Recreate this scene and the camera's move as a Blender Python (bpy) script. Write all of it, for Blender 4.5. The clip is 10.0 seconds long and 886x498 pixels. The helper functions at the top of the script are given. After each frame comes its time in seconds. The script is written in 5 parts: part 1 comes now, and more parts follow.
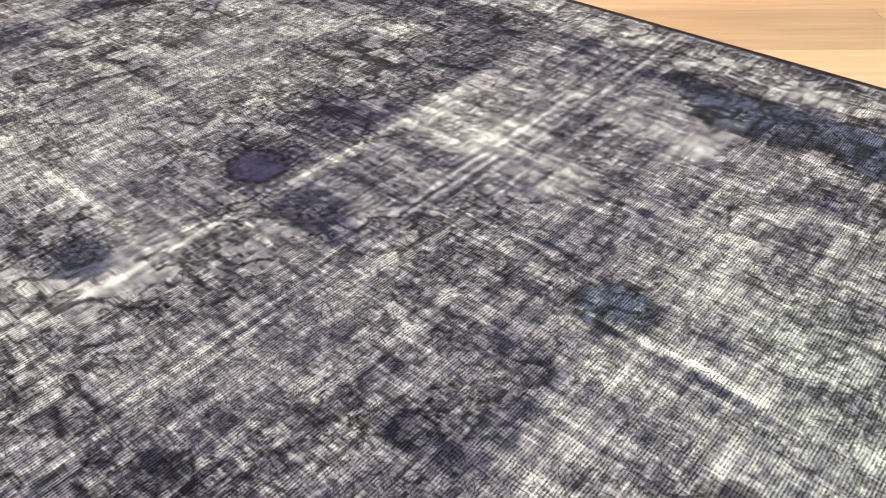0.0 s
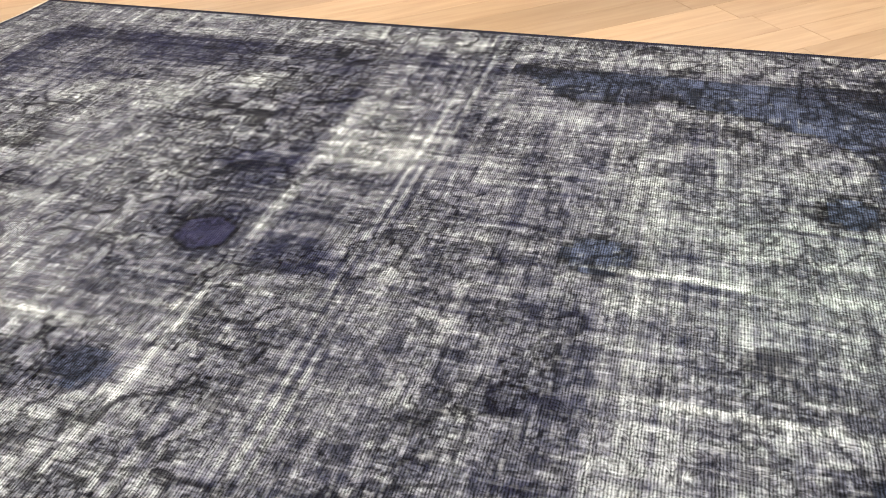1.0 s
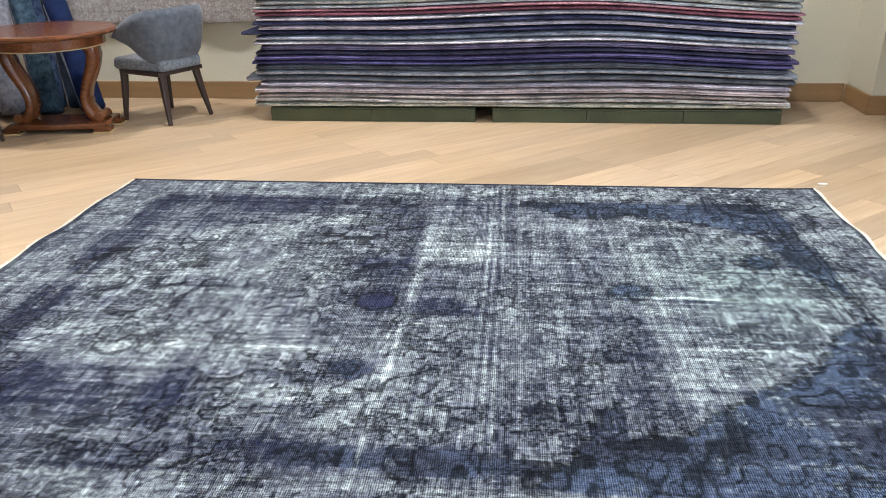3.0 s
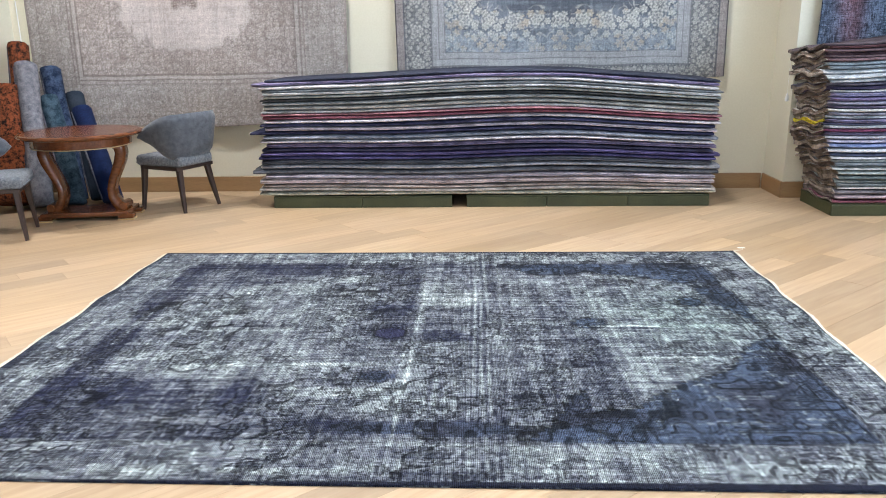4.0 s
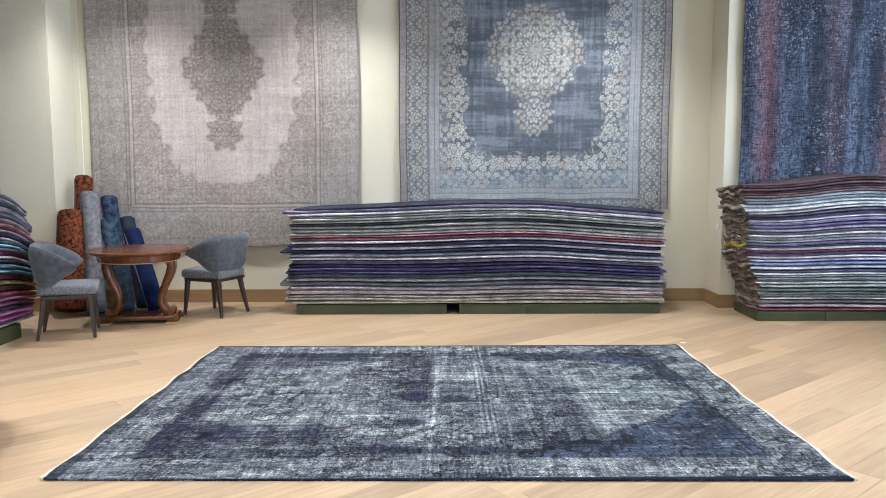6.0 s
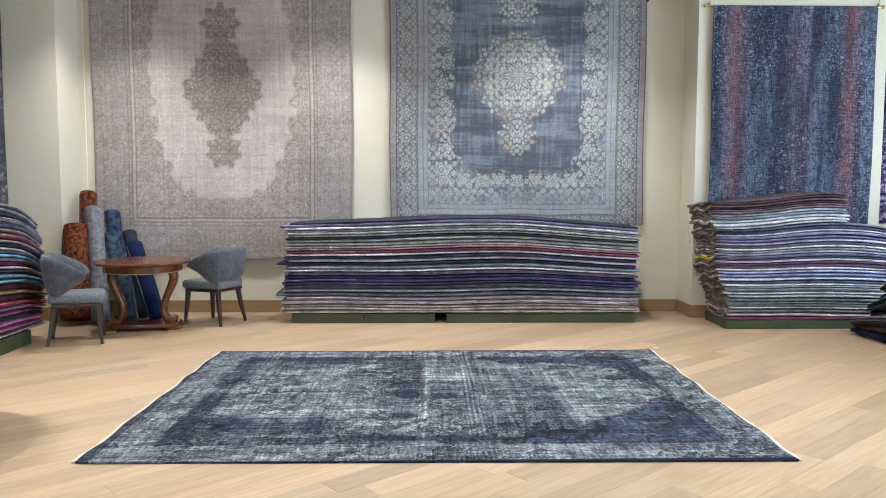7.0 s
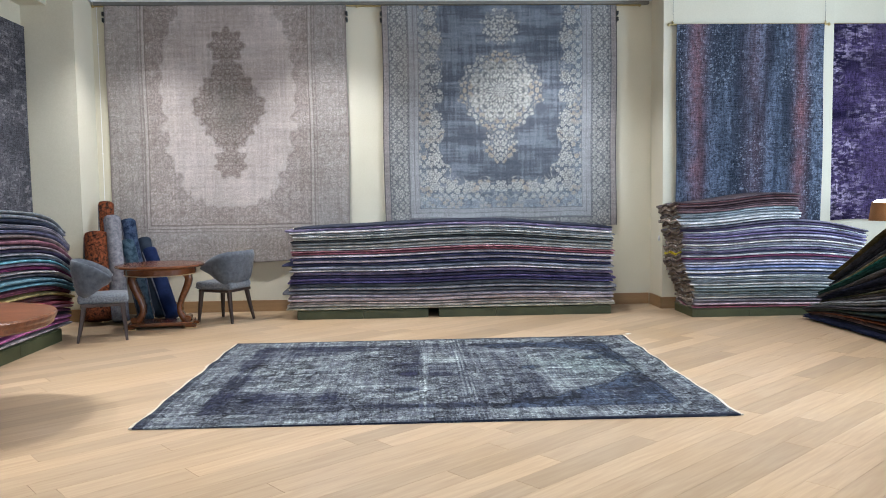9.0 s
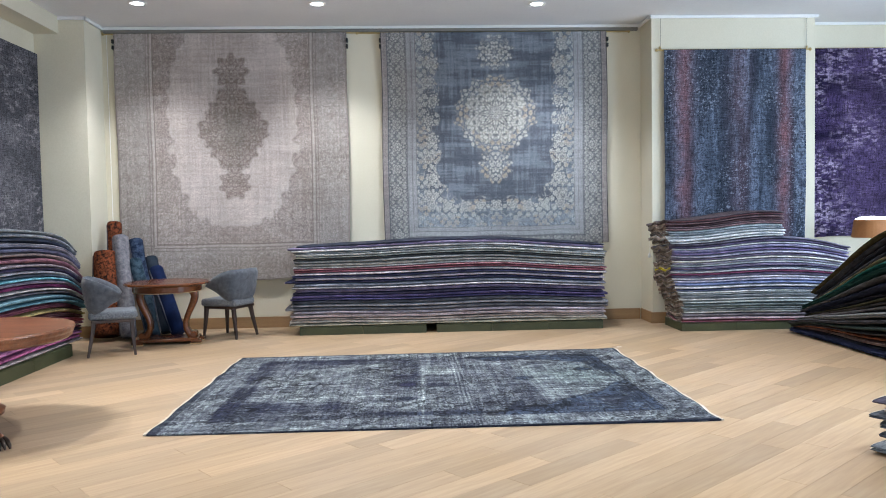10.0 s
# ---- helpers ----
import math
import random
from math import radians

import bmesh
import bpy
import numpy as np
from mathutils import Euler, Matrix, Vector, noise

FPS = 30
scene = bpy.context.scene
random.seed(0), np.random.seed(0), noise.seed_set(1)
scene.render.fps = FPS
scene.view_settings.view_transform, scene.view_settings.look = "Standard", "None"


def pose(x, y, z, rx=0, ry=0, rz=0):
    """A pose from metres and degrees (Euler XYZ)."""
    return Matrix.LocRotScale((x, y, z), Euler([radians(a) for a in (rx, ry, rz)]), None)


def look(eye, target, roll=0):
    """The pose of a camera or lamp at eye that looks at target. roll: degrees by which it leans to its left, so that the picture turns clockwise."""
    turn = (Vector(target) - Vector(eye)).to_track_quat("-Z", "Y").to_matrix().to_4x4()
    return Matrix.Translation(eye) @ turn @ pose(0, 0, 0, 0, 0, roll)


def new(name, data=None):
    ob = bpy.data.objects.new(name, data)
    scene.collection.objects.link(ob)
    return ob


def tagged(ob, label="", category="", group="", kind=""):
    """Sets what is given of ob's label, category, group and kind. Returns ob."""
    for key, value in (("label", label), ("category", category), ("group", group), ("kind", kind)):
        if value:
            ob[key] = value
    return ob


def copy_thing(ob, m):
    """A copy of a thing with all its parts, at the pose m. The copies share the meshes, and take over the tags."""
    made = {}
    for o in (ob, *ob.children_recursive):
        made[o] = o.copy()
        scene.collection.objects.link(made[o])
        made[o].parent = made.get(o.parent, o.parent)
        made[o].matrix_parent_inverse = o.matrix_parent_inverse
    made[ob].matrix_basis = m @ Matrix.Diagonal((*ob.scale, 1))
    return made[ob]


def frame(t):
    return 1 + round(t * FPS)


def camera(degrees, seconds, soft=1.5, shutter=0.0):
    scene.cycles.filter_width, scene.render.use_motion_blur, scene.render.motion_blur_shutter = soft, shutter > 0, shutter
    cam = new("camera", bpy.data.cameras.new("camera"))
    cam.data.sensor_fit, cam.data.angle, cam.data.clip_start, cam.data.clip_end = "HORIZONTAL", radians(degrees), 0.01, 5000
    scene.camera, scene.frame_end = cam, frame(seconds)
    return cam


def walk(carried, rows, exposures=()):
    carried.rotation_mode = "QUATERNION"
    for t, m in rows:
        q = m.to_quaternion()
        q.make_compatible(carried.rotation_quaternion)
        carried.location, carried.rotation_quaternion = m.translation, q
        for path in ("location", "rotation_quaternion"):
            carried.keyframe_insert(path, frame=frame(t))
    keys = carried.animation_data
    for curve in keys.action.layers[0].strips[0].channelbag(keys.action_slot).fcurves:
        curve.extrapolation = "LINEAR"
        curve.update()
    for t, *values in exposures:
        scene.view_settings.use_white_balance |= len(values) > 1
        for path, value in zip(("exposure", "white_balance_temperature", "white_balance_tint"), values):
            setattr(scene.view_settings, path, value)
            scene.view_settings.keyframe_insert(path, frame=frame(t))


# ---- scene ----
cam = camera(59.9, 10.0, soft=1.0)
PATH = [
    (0, (1.327, -1.02, 1.162), (0.293, 0.132, -0.104), -1.3),
    (0.5, (1.169, -1.244, 1.224), (0.403, 0.112, -0.031), -3.4),
    (1, (0.921, -1.448, 1.214), (0.411, 0.059, 0.004), -3.1),
    (1.5, (0.783, -1.763, 1.251), (0.446, -0.131, 0.145), -2.1),
    (2, (0.677, -2.137, 1.341), (0.408, -0.427, 0.339), -1.5),
    (2.5, (0.445, -2.413, 1.374), (0.22, -0.649, 0.459), -0.9),
    (2.7, (0.38, -2.555, 1.426), (0.171, -0.765, 0.558), -0.9),
    (3.8, (0.196, -3.554, 1.476), (0.113, -1.643, 0.892), -0.8),
    (4, (0.18, -3.724, 1.49), (0.107, -1.798, 0.954), -0.8),
    (4.5, (0.077, -4.142, 1.515), (0.01, -2.187, 1.096), -0.8),
    (5, (-0.047, -4.484, 1.546), (-0.09, -2.513, 1.207), -0.8),
    (5.5, (-0.047, -4.811, 1.521), (-0.066, -2.829, 1.254), -0.6),
    (5.7, (-0.053, -4.927, 1.537), (-0.06, -2.941, 1.298), -0.4),
    (7, (-0.129, -5.575, 1.523), (-0.076, -3.582, 1.365), 0.1),
    (7.5, (-0.086, -5.805, 1.507), (-0.017, -3.813, 1.345), -0.2),
    (8, (-0.122, -6.023, 1.508), (-0.04, -4.031, 1.346), -0.4),
    (8.5, (-0.214, -6.232, 1.484), (-0.127, -4.24, 1.329), -0.7),
    (9, (-0.225, -6.391, 1.496), (-0.135, -4.397, 1.358), -0.8),
    (9.5, (-0.191, -6.577, 1.485), (-0.101, -4.582, 1.371), -0.9),
    (10, (-0.227, -6.721, 1.488), (-0.132, -4.725, 1.401), -1.0),
]
walk(cam, [(t, look(eye, target, roll)) for t, eye, target, roll in PATH],
     exposures=((0, 0.46, 7100, 22), (0.5, 0.28, 6950, 21), (1.0, 0.34, 6850, 20), (2.0, 0.42, 6050, 12), (4.0, 0.40, 5680, 11), (5.5, 0.33, 5650, 11), (7.0, 0.22, 5700, 11), (10, 0.14, 5550, 11)))

# ---- world and lights ----
world = bpy.data.worlds.new("sky")
scene.world = world
world.use_nodes = True
wn = world.node_tree
sky = wn.nodes.new("ShaderNodeTexSky")
sky.sky_type, sky.sun_disc = "NISHITA", False
sky.sun_elevation, sky.sun_rotation = radians(40), radians(120)
wn.links.new(sky.outputs[0], wn.nodes["Background"].inputs[0])
wn.nodes["Background"].inputs[1].default_value = 0.1

CEIL = 4.07


def lamp(name, kind, m, energy, colour, **more):
    data = bpy.data.lights.new(name, kind)
    data.energy, data.color = energy, colour
    for key, value in more.items():
        if key == "spot_size":
            data.spot_size = value
        elif key == "spot_blend":
            data.spot_blend = value
        elif key == "shadow_soft_size":
            data.shadow_soft_size = value
        elif key == "size":
            data.shape, data.size = "RECTANGLE", value
        elif key == "size_y":
            data.size_y = value
    ob = new(name, data)
    ob.matrix_world = m
    return ob


DOWNLIGHTS = [(-3.36, 2.68), (-1.25, 2.74), (1.43, 2.78), (-4.3, -1.3), (-3.45, -1.6), (-1.0, -0.4), (1.6, -0.4), (4.2, 0.6), (0.3, -3.6), (3.6, -3.2)]
for lx, ly in DOWNLIGHTS:
    lamp("downlight_beam", "SPOT", pose(lx, ly, CEIL - 0.03), 275 if ly > 2 else 330 if ly > -3 else 210, (1.0, 0.94, 0.86), spot_size=radians(112 if ly > 2 else 100), spot_blend=0.8, shadow_soft_size=0.05)
# daylight of the shop front behind the way in and of the side window
lamp("front_window_light", "AREA", look((0.5, -9.3, 2.0), (0.5, 0, 1.6)), 100, (0.78, 0.90, 1.0), size=9.0, size_y=3.2)
lamp("side_window_light", "AREA", look((8.3, -2.2, 2.1), (0, -1.0, 1.7)), 540, (0.76, 0.89, 1.0), size=6.0, size_y=3.0)


# ---- builders ----
def link_mesh(name, verts, faces, material, parent=None, label="", smooth=False):
    me = bpy.data.meshes.new(name)
    me.from_pydata([tuple(v) for v in verts], [], faces)
    me.materials.append(material)
    if smooth:
        me.polygons.foreach_set("use_smooth", [True] * len(me.polygons))
    me.update()
    ob = new(name, me)
    if parent:
        ob.parent = parent
    if label:
        ob["label"] = label
    return ob


def part(name, bm, material, parent=None, label="", smooth=False):
    bmesh.ops.recalc_face_normals(bm, faces=bm.faces)
    me = bpy.data.meshes.new(name)
    bm.to_mesh(me)
    bm.free()
    me.materials.append(material)
    if smooth:
        me.polygons.foreach_set("use_smooth", [True] * len(me.polygons))
    ob = new(name, me)
    if parent:
        ob.parent = parent
    if label:
        ob["label"] = label
    return ob


def thing(name, m, label, category, group="", kind=""):
    ob = new(name)
    ob.empty_display_size = 0.1
    ob.matrix_world = m
    return tagged(ob, label, category, group, kind)


def box(x0, x1, y0, y1, z0, z1, bevel=0.0, bm=None, segments=2):
    own = bmesh.new()
    bmesh.ops.create_cube(own, size=1.0)
    for v in own.verts:
        v.co = Vector((x0 + (v.co.x + 0.5) * (x1 - x0), y0 + (v.co.y + 0.5) * (y1 - y0), z0 + (v.co.z + 0.5) * (z1 - z0)))
    if bevel:
        bmesh.ops.bevel(own, geom=own.edges[:], offset=bevel, segments=segments, affect="EDGES", profile=0.5)
    if bm is None:
        return own
    me = bpy.data.meshes.new("tmp")
    own.to_mesh(me)
    own.free()
    bm.from_mesh(me)
    bpy.data.meshes.remove(me)
    return bm


def lathe(profile, steps=32, bm=None, m=Matrix()):
    """A turned solid from (radius, height) pairs."""
    bm = bm or bmesh.new()
    rings = []
    for r, z in profile:
        rings.append([bm.verts.new(m @ Vector((r * math.cos(a), r * math.sin(a), z))) for a in (2 * math.pi * k / steps for k in range(steps))])
    for a, b in zip(rings, rings[1:]):
        for k in range(steps):
            bm.faces.new((a[k], a[(k + 1) % steps], b[(k + 1) % steps], b[k]))
    bm.faces.new(rings[0][::-1])
    bm.faces.new(rings[-1])
    return bm


def sweep(points, sizes, bm=None, side=Vector((0, 1, 0))):
    """A bar with a rounded rectangular section (width, depth) along points, its depth along side."""
    bm = bm or bmesh.new()
    rings = []
    n = len(points)
    for k, (p, (w, d)) in enumerate(zip(points, sizes)):
        p = Vector(p)
        along = (Vector(points[min(k + 1, n - 1)]) - Vector(points[max(k - 1, 0)])).normalized()
        right = along.cross(side).normalized()
        deep = right.cross(along).normalized()
        ring = []
        for a, b in ((-1, -0.7), (-0.7, -1), (0.7, -1), (1, -0.7), (1, 0.7), (0.7, 1), (-0.7, 1), (-1, 0.7)):
            ring.append(bm.verts.new(p + right * (a * w / 2) + deep * (b * d / 2)))
        rings.append(ring)
    for a, b in zip(rings, rings[1:]):
        for k in range(8):
            bm.faces.new((a[k], a[(k + 1) % 8], b[(k + 1) % 8], b[k]))
    bm.faces.new(rings[0][::-1])
    bm.faces.new(rings[-1])
    return bm


# ---- materials ----
def material(name):
    m = bpy.data.materials.new(name)
    m.use_nodes = True
    nt = m.node_tree
    return m, nt, nt.nodes["Principled BSDF"], lambda kind: nt.nodes.new("ShaderNode" + kind), nt.links.new


def surface(name, dark, light, scale=6.0, rough=0.6, bump=0.1, fine=80.0, metal=0.0, stretch=(1, 1, 1), each=0.0, sheen=0.0, span_at=(0.36, 0.68)):
    """A surface whose colour drifts between two tones at a coarse and a fine scale, with fine relief."""
    m, nt, bsdf, node, link = material(name)
    co = node("TexCoord")
    mp = node("Mapping")
    mp.inputs["Scale"].default_value = stretch
    link(co.outputs["Object"], mp.inputs[0])
    a, b = node("TexNoise"), node("TexNoise")
    a.inputs["Scale"].default_value, a.inputs["Detail"].default_value = scale, 4
    b.inputs["Scale"].default_value, b.inputs["Detail"].default_value = fine, 3
    link(mp.outputs[0], a.inputs[0])
    link(mp.outputs[0], b.inputs[0])
    mean = node("Math")
    mean.operation = "MULTIPLY_ADD"
    mean.inputs[1].default_value = 0.45
    link(b.outputs[0], mean.inputs[0])
    half = node("Math")
    half.operation = "MULTIPLY"
    half.inputs[1].default_value = 0.6
    link(a.outputs[0], half.inputs[0])
    link(half.outputs[0], mean.inputs[2])
    ramp = node("ValToRGB")
    ramp.color_ramp.elements[0].position, ramp.color_ramp.elements[1].position = span_at
    ramp.color_ramp.elements[0].color, ramp.color_ramp.elements[1].color = (*dark, 1), (*light, 1)
    link(mean.outputs[0], ramp.inputs[0])
    out = ramp.outputs[0]
    if each:
        info, hsv, span = node("ObjectInfo"), node("HueSaturation"), node("MapRange")
        span.inputs[3].default_value, span.inputs[4].default_value = 1 - each, 1 + each
        link(info.outputs["Random"], span.inputs[0])
        link(span.outputs[0], hsv.inputs["Value"])
        link(out, hsv.inputs["Color"])
        out = hsv.outputs[0]
    link(out, bsdf.inputs["Base Color"])
    bsdf.inputs["Roughness"].default_value, bsdf.inputs["Metallic"].default_value = rough, metal
    if rough > 0.88:
        bsdf.inputs["Specular IOR Level"].default_value = 0.12
    if sheen:
        bsdf.inputs["Sheen Weight"].default_value = sheen
    if bump:
        bp = node("Bump")
        bp.inputs["Strength"].default_value, bp.inputs["Distance"].default_value = bump, 0.01
        link(mean.outputs[0], bp.inputs["Height"])
        link(bp.outputs[0], bsdf.inputs["Normal"])
    return m


def glow(name, colour, strength):
    m, nt, bsdf, node, link = material(name)
    bsdf.inputs["Emission Color"].default_value, bsdf.inputs["Emission Strength"].default_value = (*colour, 1), strength
    return m


def woven(name, period=0.006, line=0.35, motif=0.0, rough=0.92, axes="xy", streak=0.25, motif_scale=13.0, sheen=0.0, rugged=1.0, fleck=0.0):
    """A woven rug: the drawn tint, broken by threads, tufts and the dark outlines of worn motifs."""
    m, nt, bsdf, node, link = material(name)
    at = node("Attribute")
    at.attribute_name = "tint"
    co = node("TexCoord")

    def math2(op, a, b=None, c=None):
        n = node("Math")
        n.operation = op
        for k, v in enumerate((a, b, c)):
            if v is None:
                continue
            if isinstance(v, (int, float)):
                n.inputs[k].default_value = v
            else:
                link(v, n.inputs[k])
        return n.outputs[0]

    def noise_at(scale, detail=2.0, stretch=(1, 1, 1), distort=0.0):
        mp, n = node("Mapping"), node("TexNoise")
        mp.inputs["Scale"].default_value = stretch
        link(co.outputs["Object"], mp.inputs[0])
        link(mp.outputs[0], n.inputs[0])
        n.inputs["Scale"].default_value, n.inputs["Detail"].default_value, n.inputs["Distortion"].default_value = scale, detail, distort
        return n.outputs[0]

    sep = node("SeparateXYZ")
    link(co.outputs["Object"], sep.inputs[0])
    u, v = sep.outputs["XYZ".index(axes[0].upper())], sep.outputs["XYZ".index(axes[1].upper())]
    k = 2 * math.pi / period
    wob = noise_at(30, 2)
    warp = math2("SINE", math2("MULTIPLY_ADD", u, k, math2("MULTIPLY", wob, 5.0)))
    weft = math2("SINE", math2("MULTIPLY_ADD", v, k * 0.8, math2("MULTIPLY", wob, 6.0)))
    tuft = noise_at(220, 2)
    along = [1, 1, 1]
    along["xyz".index(axes[0])] = 0.06
    up = [1, 1, 1]
    up["xyz".index(axes[1])] = 0.05
    threads = math2("ADD", math2("SUBTRACT", noise_at(160, 3, along), 0.5), math2("SUBTRACT", noise_at(190, 3, up), 0.5))
    weave = math2("ADD", math2("MULTIPLY", warp, 0.5), math2("MULTIPLY", weft, 0.10))
    clump = math2("SUBTRACT", noise_at(75, 3), 0.5)
    knot = math2("SUBTRACT", noise_at(34, 4, distort=0.8), 0.5)
    gain = math2("ADD", math2("MULTIPLY_ADD", weave, line, 1.0), math2("MULTIPLY", math2("SUBTRACT", tuft, 0.5), 1.6))
    gain = math2("ADD", gain, math2("MULTIPLY", threads, streak * 8))
    gain = math2("ADD", gain, math2("MULTIPLY", math2("ADD", clump, knot), rugged))
    if motif:
        field = noise_at(motif_scale, 1.0, distort=0.6)
        bands = math2("ABSOLUTE", math2("SINE", math2("MULTIPLY", field, 24.0)))
        thin = node("MapRange")
        thin.inputs[1].default_value, thin.inputs[2].default_value = 0.22, 0.55
        link(bands, thin.inputs[0])
        where = node("MapRange")
        where.inputs[1].default_value, where.inputs[2].default_value = 0.36, 0.47
        link(noise_at(4.0, 2), where.inputs[0])
        cut = math2("MULTIPLY", math2("SUBTRACT", 1.0, thin.outputs[0]), math2("MULTIPLY", where.outputs[0], motif))
        gain = math2("MULTIPLY", gain, math2("SUBTRACT", 1.0, cut))
    gain = math2("MAXIMUM", gain, 0.12)
    mix = node("VectorMath")
    mix.operation = "SCALE"
    link(at.outputs["Color"], mix.inputs[0])
    link(gain, mix.inputs["Scale"])
    out = mix.outputs[0]
    if fleck:
        # bare foundation knots that show through the pile
        lit = node("MapRange")
        lit.inputs[1].default_value, lit.inputs[2].default_value, lit.inputs[4].default_value = 0.51, 0.62, fleck
        lay, stand = list(along), list(up)
        lay["xyz".index(axes[0])], stand["xyz".index(axes[1])] = 0.22, 0.22
        link(math2("MULTIPLY_ADD", noise_at(68, 3, lay), 0.5, math2("MULTIPLY", noise_at(72, 3, stand), 0.5)), lit.inputs[0])
        worn = math2("MULTIPLY", lit.outputs[0], math2("MAXIMUM", math2("MULTIPLY_ADD", threads, 3.0, 0.8), 0.0))
        tone, add = node("VectorMath"), node("VectorMath")
        tone.operation, add.operation = "SCALE", "ADD"
        tone.inputs[0].default_value = (0.88, 0.97, 0.97)
        link(math2("MULTIPLY", worn, at.outputs["Alpha"]), tone.inputs["Scale"])
        link(out, add.inputs[0])
        link(tone.outputs[0], add.inputs[1])
        out = add.outputs[0]
    link(out, bsdf.inputs["Base Color"])
    bsdf.inputs["Roughness"].default_value = rough
    bsdf.inputs["Specular IOR Level"].default_value = 0.12
    if sheen:
        bsdf.inputs["Sheen Weight"].default_value = sheen
        bsdf.inputs["Sheen Roughness"].default_value = 0.4
    bp = node("Bump")
    bp.inputs["Strength"].default_value, bp.inputs["Distance"].default_value = 0.35, 0.004
    link(gain, bp.inputs["Height"])
    link(bp.outputs[0], bsdf.inputs["Normal"])
    return m


PLASTER = surface("cream_plaster", (0.64, 0.595, 0.455), (0.71, 0.665, 0.525), 1.2, 0.85, 0.04, 60)
WHITE = surface("white_paint", (0.78, 0.78, 0.75), (0.84, 0.84, 0.82), 1.5, 0.7, 0.03, 50)
CEILING = surface("ceiling_paint", (0.76, 0.76, 0.76), (0.82, 0.82, 0.82), 1.0, 0.9, 0.02, 40)
SKIRT = surface("oak_skirting", (0.27, 0.16, 0.07), (0.36, 0.22, 0.10), 3, 0.45, 0.05, 60, stretch=(0.3, 0.3, 4))
GREEN = surface("green_paint", (0.033, 0.038, 0.013), (0.064, 0.070, 0.028), 4, 0.55, 0.15, 70)
BLACK = surface("black_metal", (0.012, 0.012, 0.012), (0.02, 0.02, 0.02), 5, 0.5, 0.05)
BRASS = surface("brass_rod", (0.42, 0.32, 0.14), (0.55, 0.43, 0.20), 8, 0.35, 0.02, metal=0.8)
WALNUT = surface("dark_leg_wood", (0.026, 0.015, 0.011), (0.055, 0.033, 0.025), 10, 0.4, 0.05, 90, stretch=(3, 3, 0.4))
CHERRY = surface("polished_cherry", (0.062, 0.018, 0.005), (0.18, 0.060, 0.018), 5, 0.22, 0.03, 60, stretch=(0.4, 2.5, 1))
TOPWOOD = surface("worn_brown_top", (0.085, 0.028, 0.010), (0.25, 0.092, 0.036), 5, 0.3, 0.05, 70, stretch=(0.5, 2.0, 1))
BRONZE = surface("dark_bronze", (0.035, 0.024, 0.018), (0.06, 0.04, 0.03), 12, 0.3, 0.1, metal=0.6)
GILT = surface("gilt_edge", (0.5, 0.33, 0.14), (0.62, 0.42, 0.2), 12, 0.35, 0.05)
CLOTH = surface("grey_upholstery", (0.055, 0.062, 0.074), (0.125, 0.133, 0.150), 20, 0.9, 0.5, 240, sheen=0.3)
CLOTH_LIGHT = surface("grey_seat_weave", (0.07, 0.076, 0.085), (0.26, 0.27, 0.285), 60, 0.9, 0.5, 300, sheen=0.2)
FRINGE = surface("cream_fringe", (0.52, 0.46, 0.36), (0.72, 0.67, 0.57), 30, 0.95, 0.4, 200)
PAPER = surface("paper_tag", (0.7, 0.68, 0.62), (0.8, 0.78, 0.72), 10, 0.8, 0.02)
BULB = glow("lit_bulb", (1.0, 0.93, 0.8), 14)
SHADE = glow("lit_shade", (1.0, 0.93, 0.82), 3)
GLASS_DARK = surface("dark_void", (0.004, 0.004, 0.004), (0.008, 0.008, 0.008), 4, 0.8, 0)


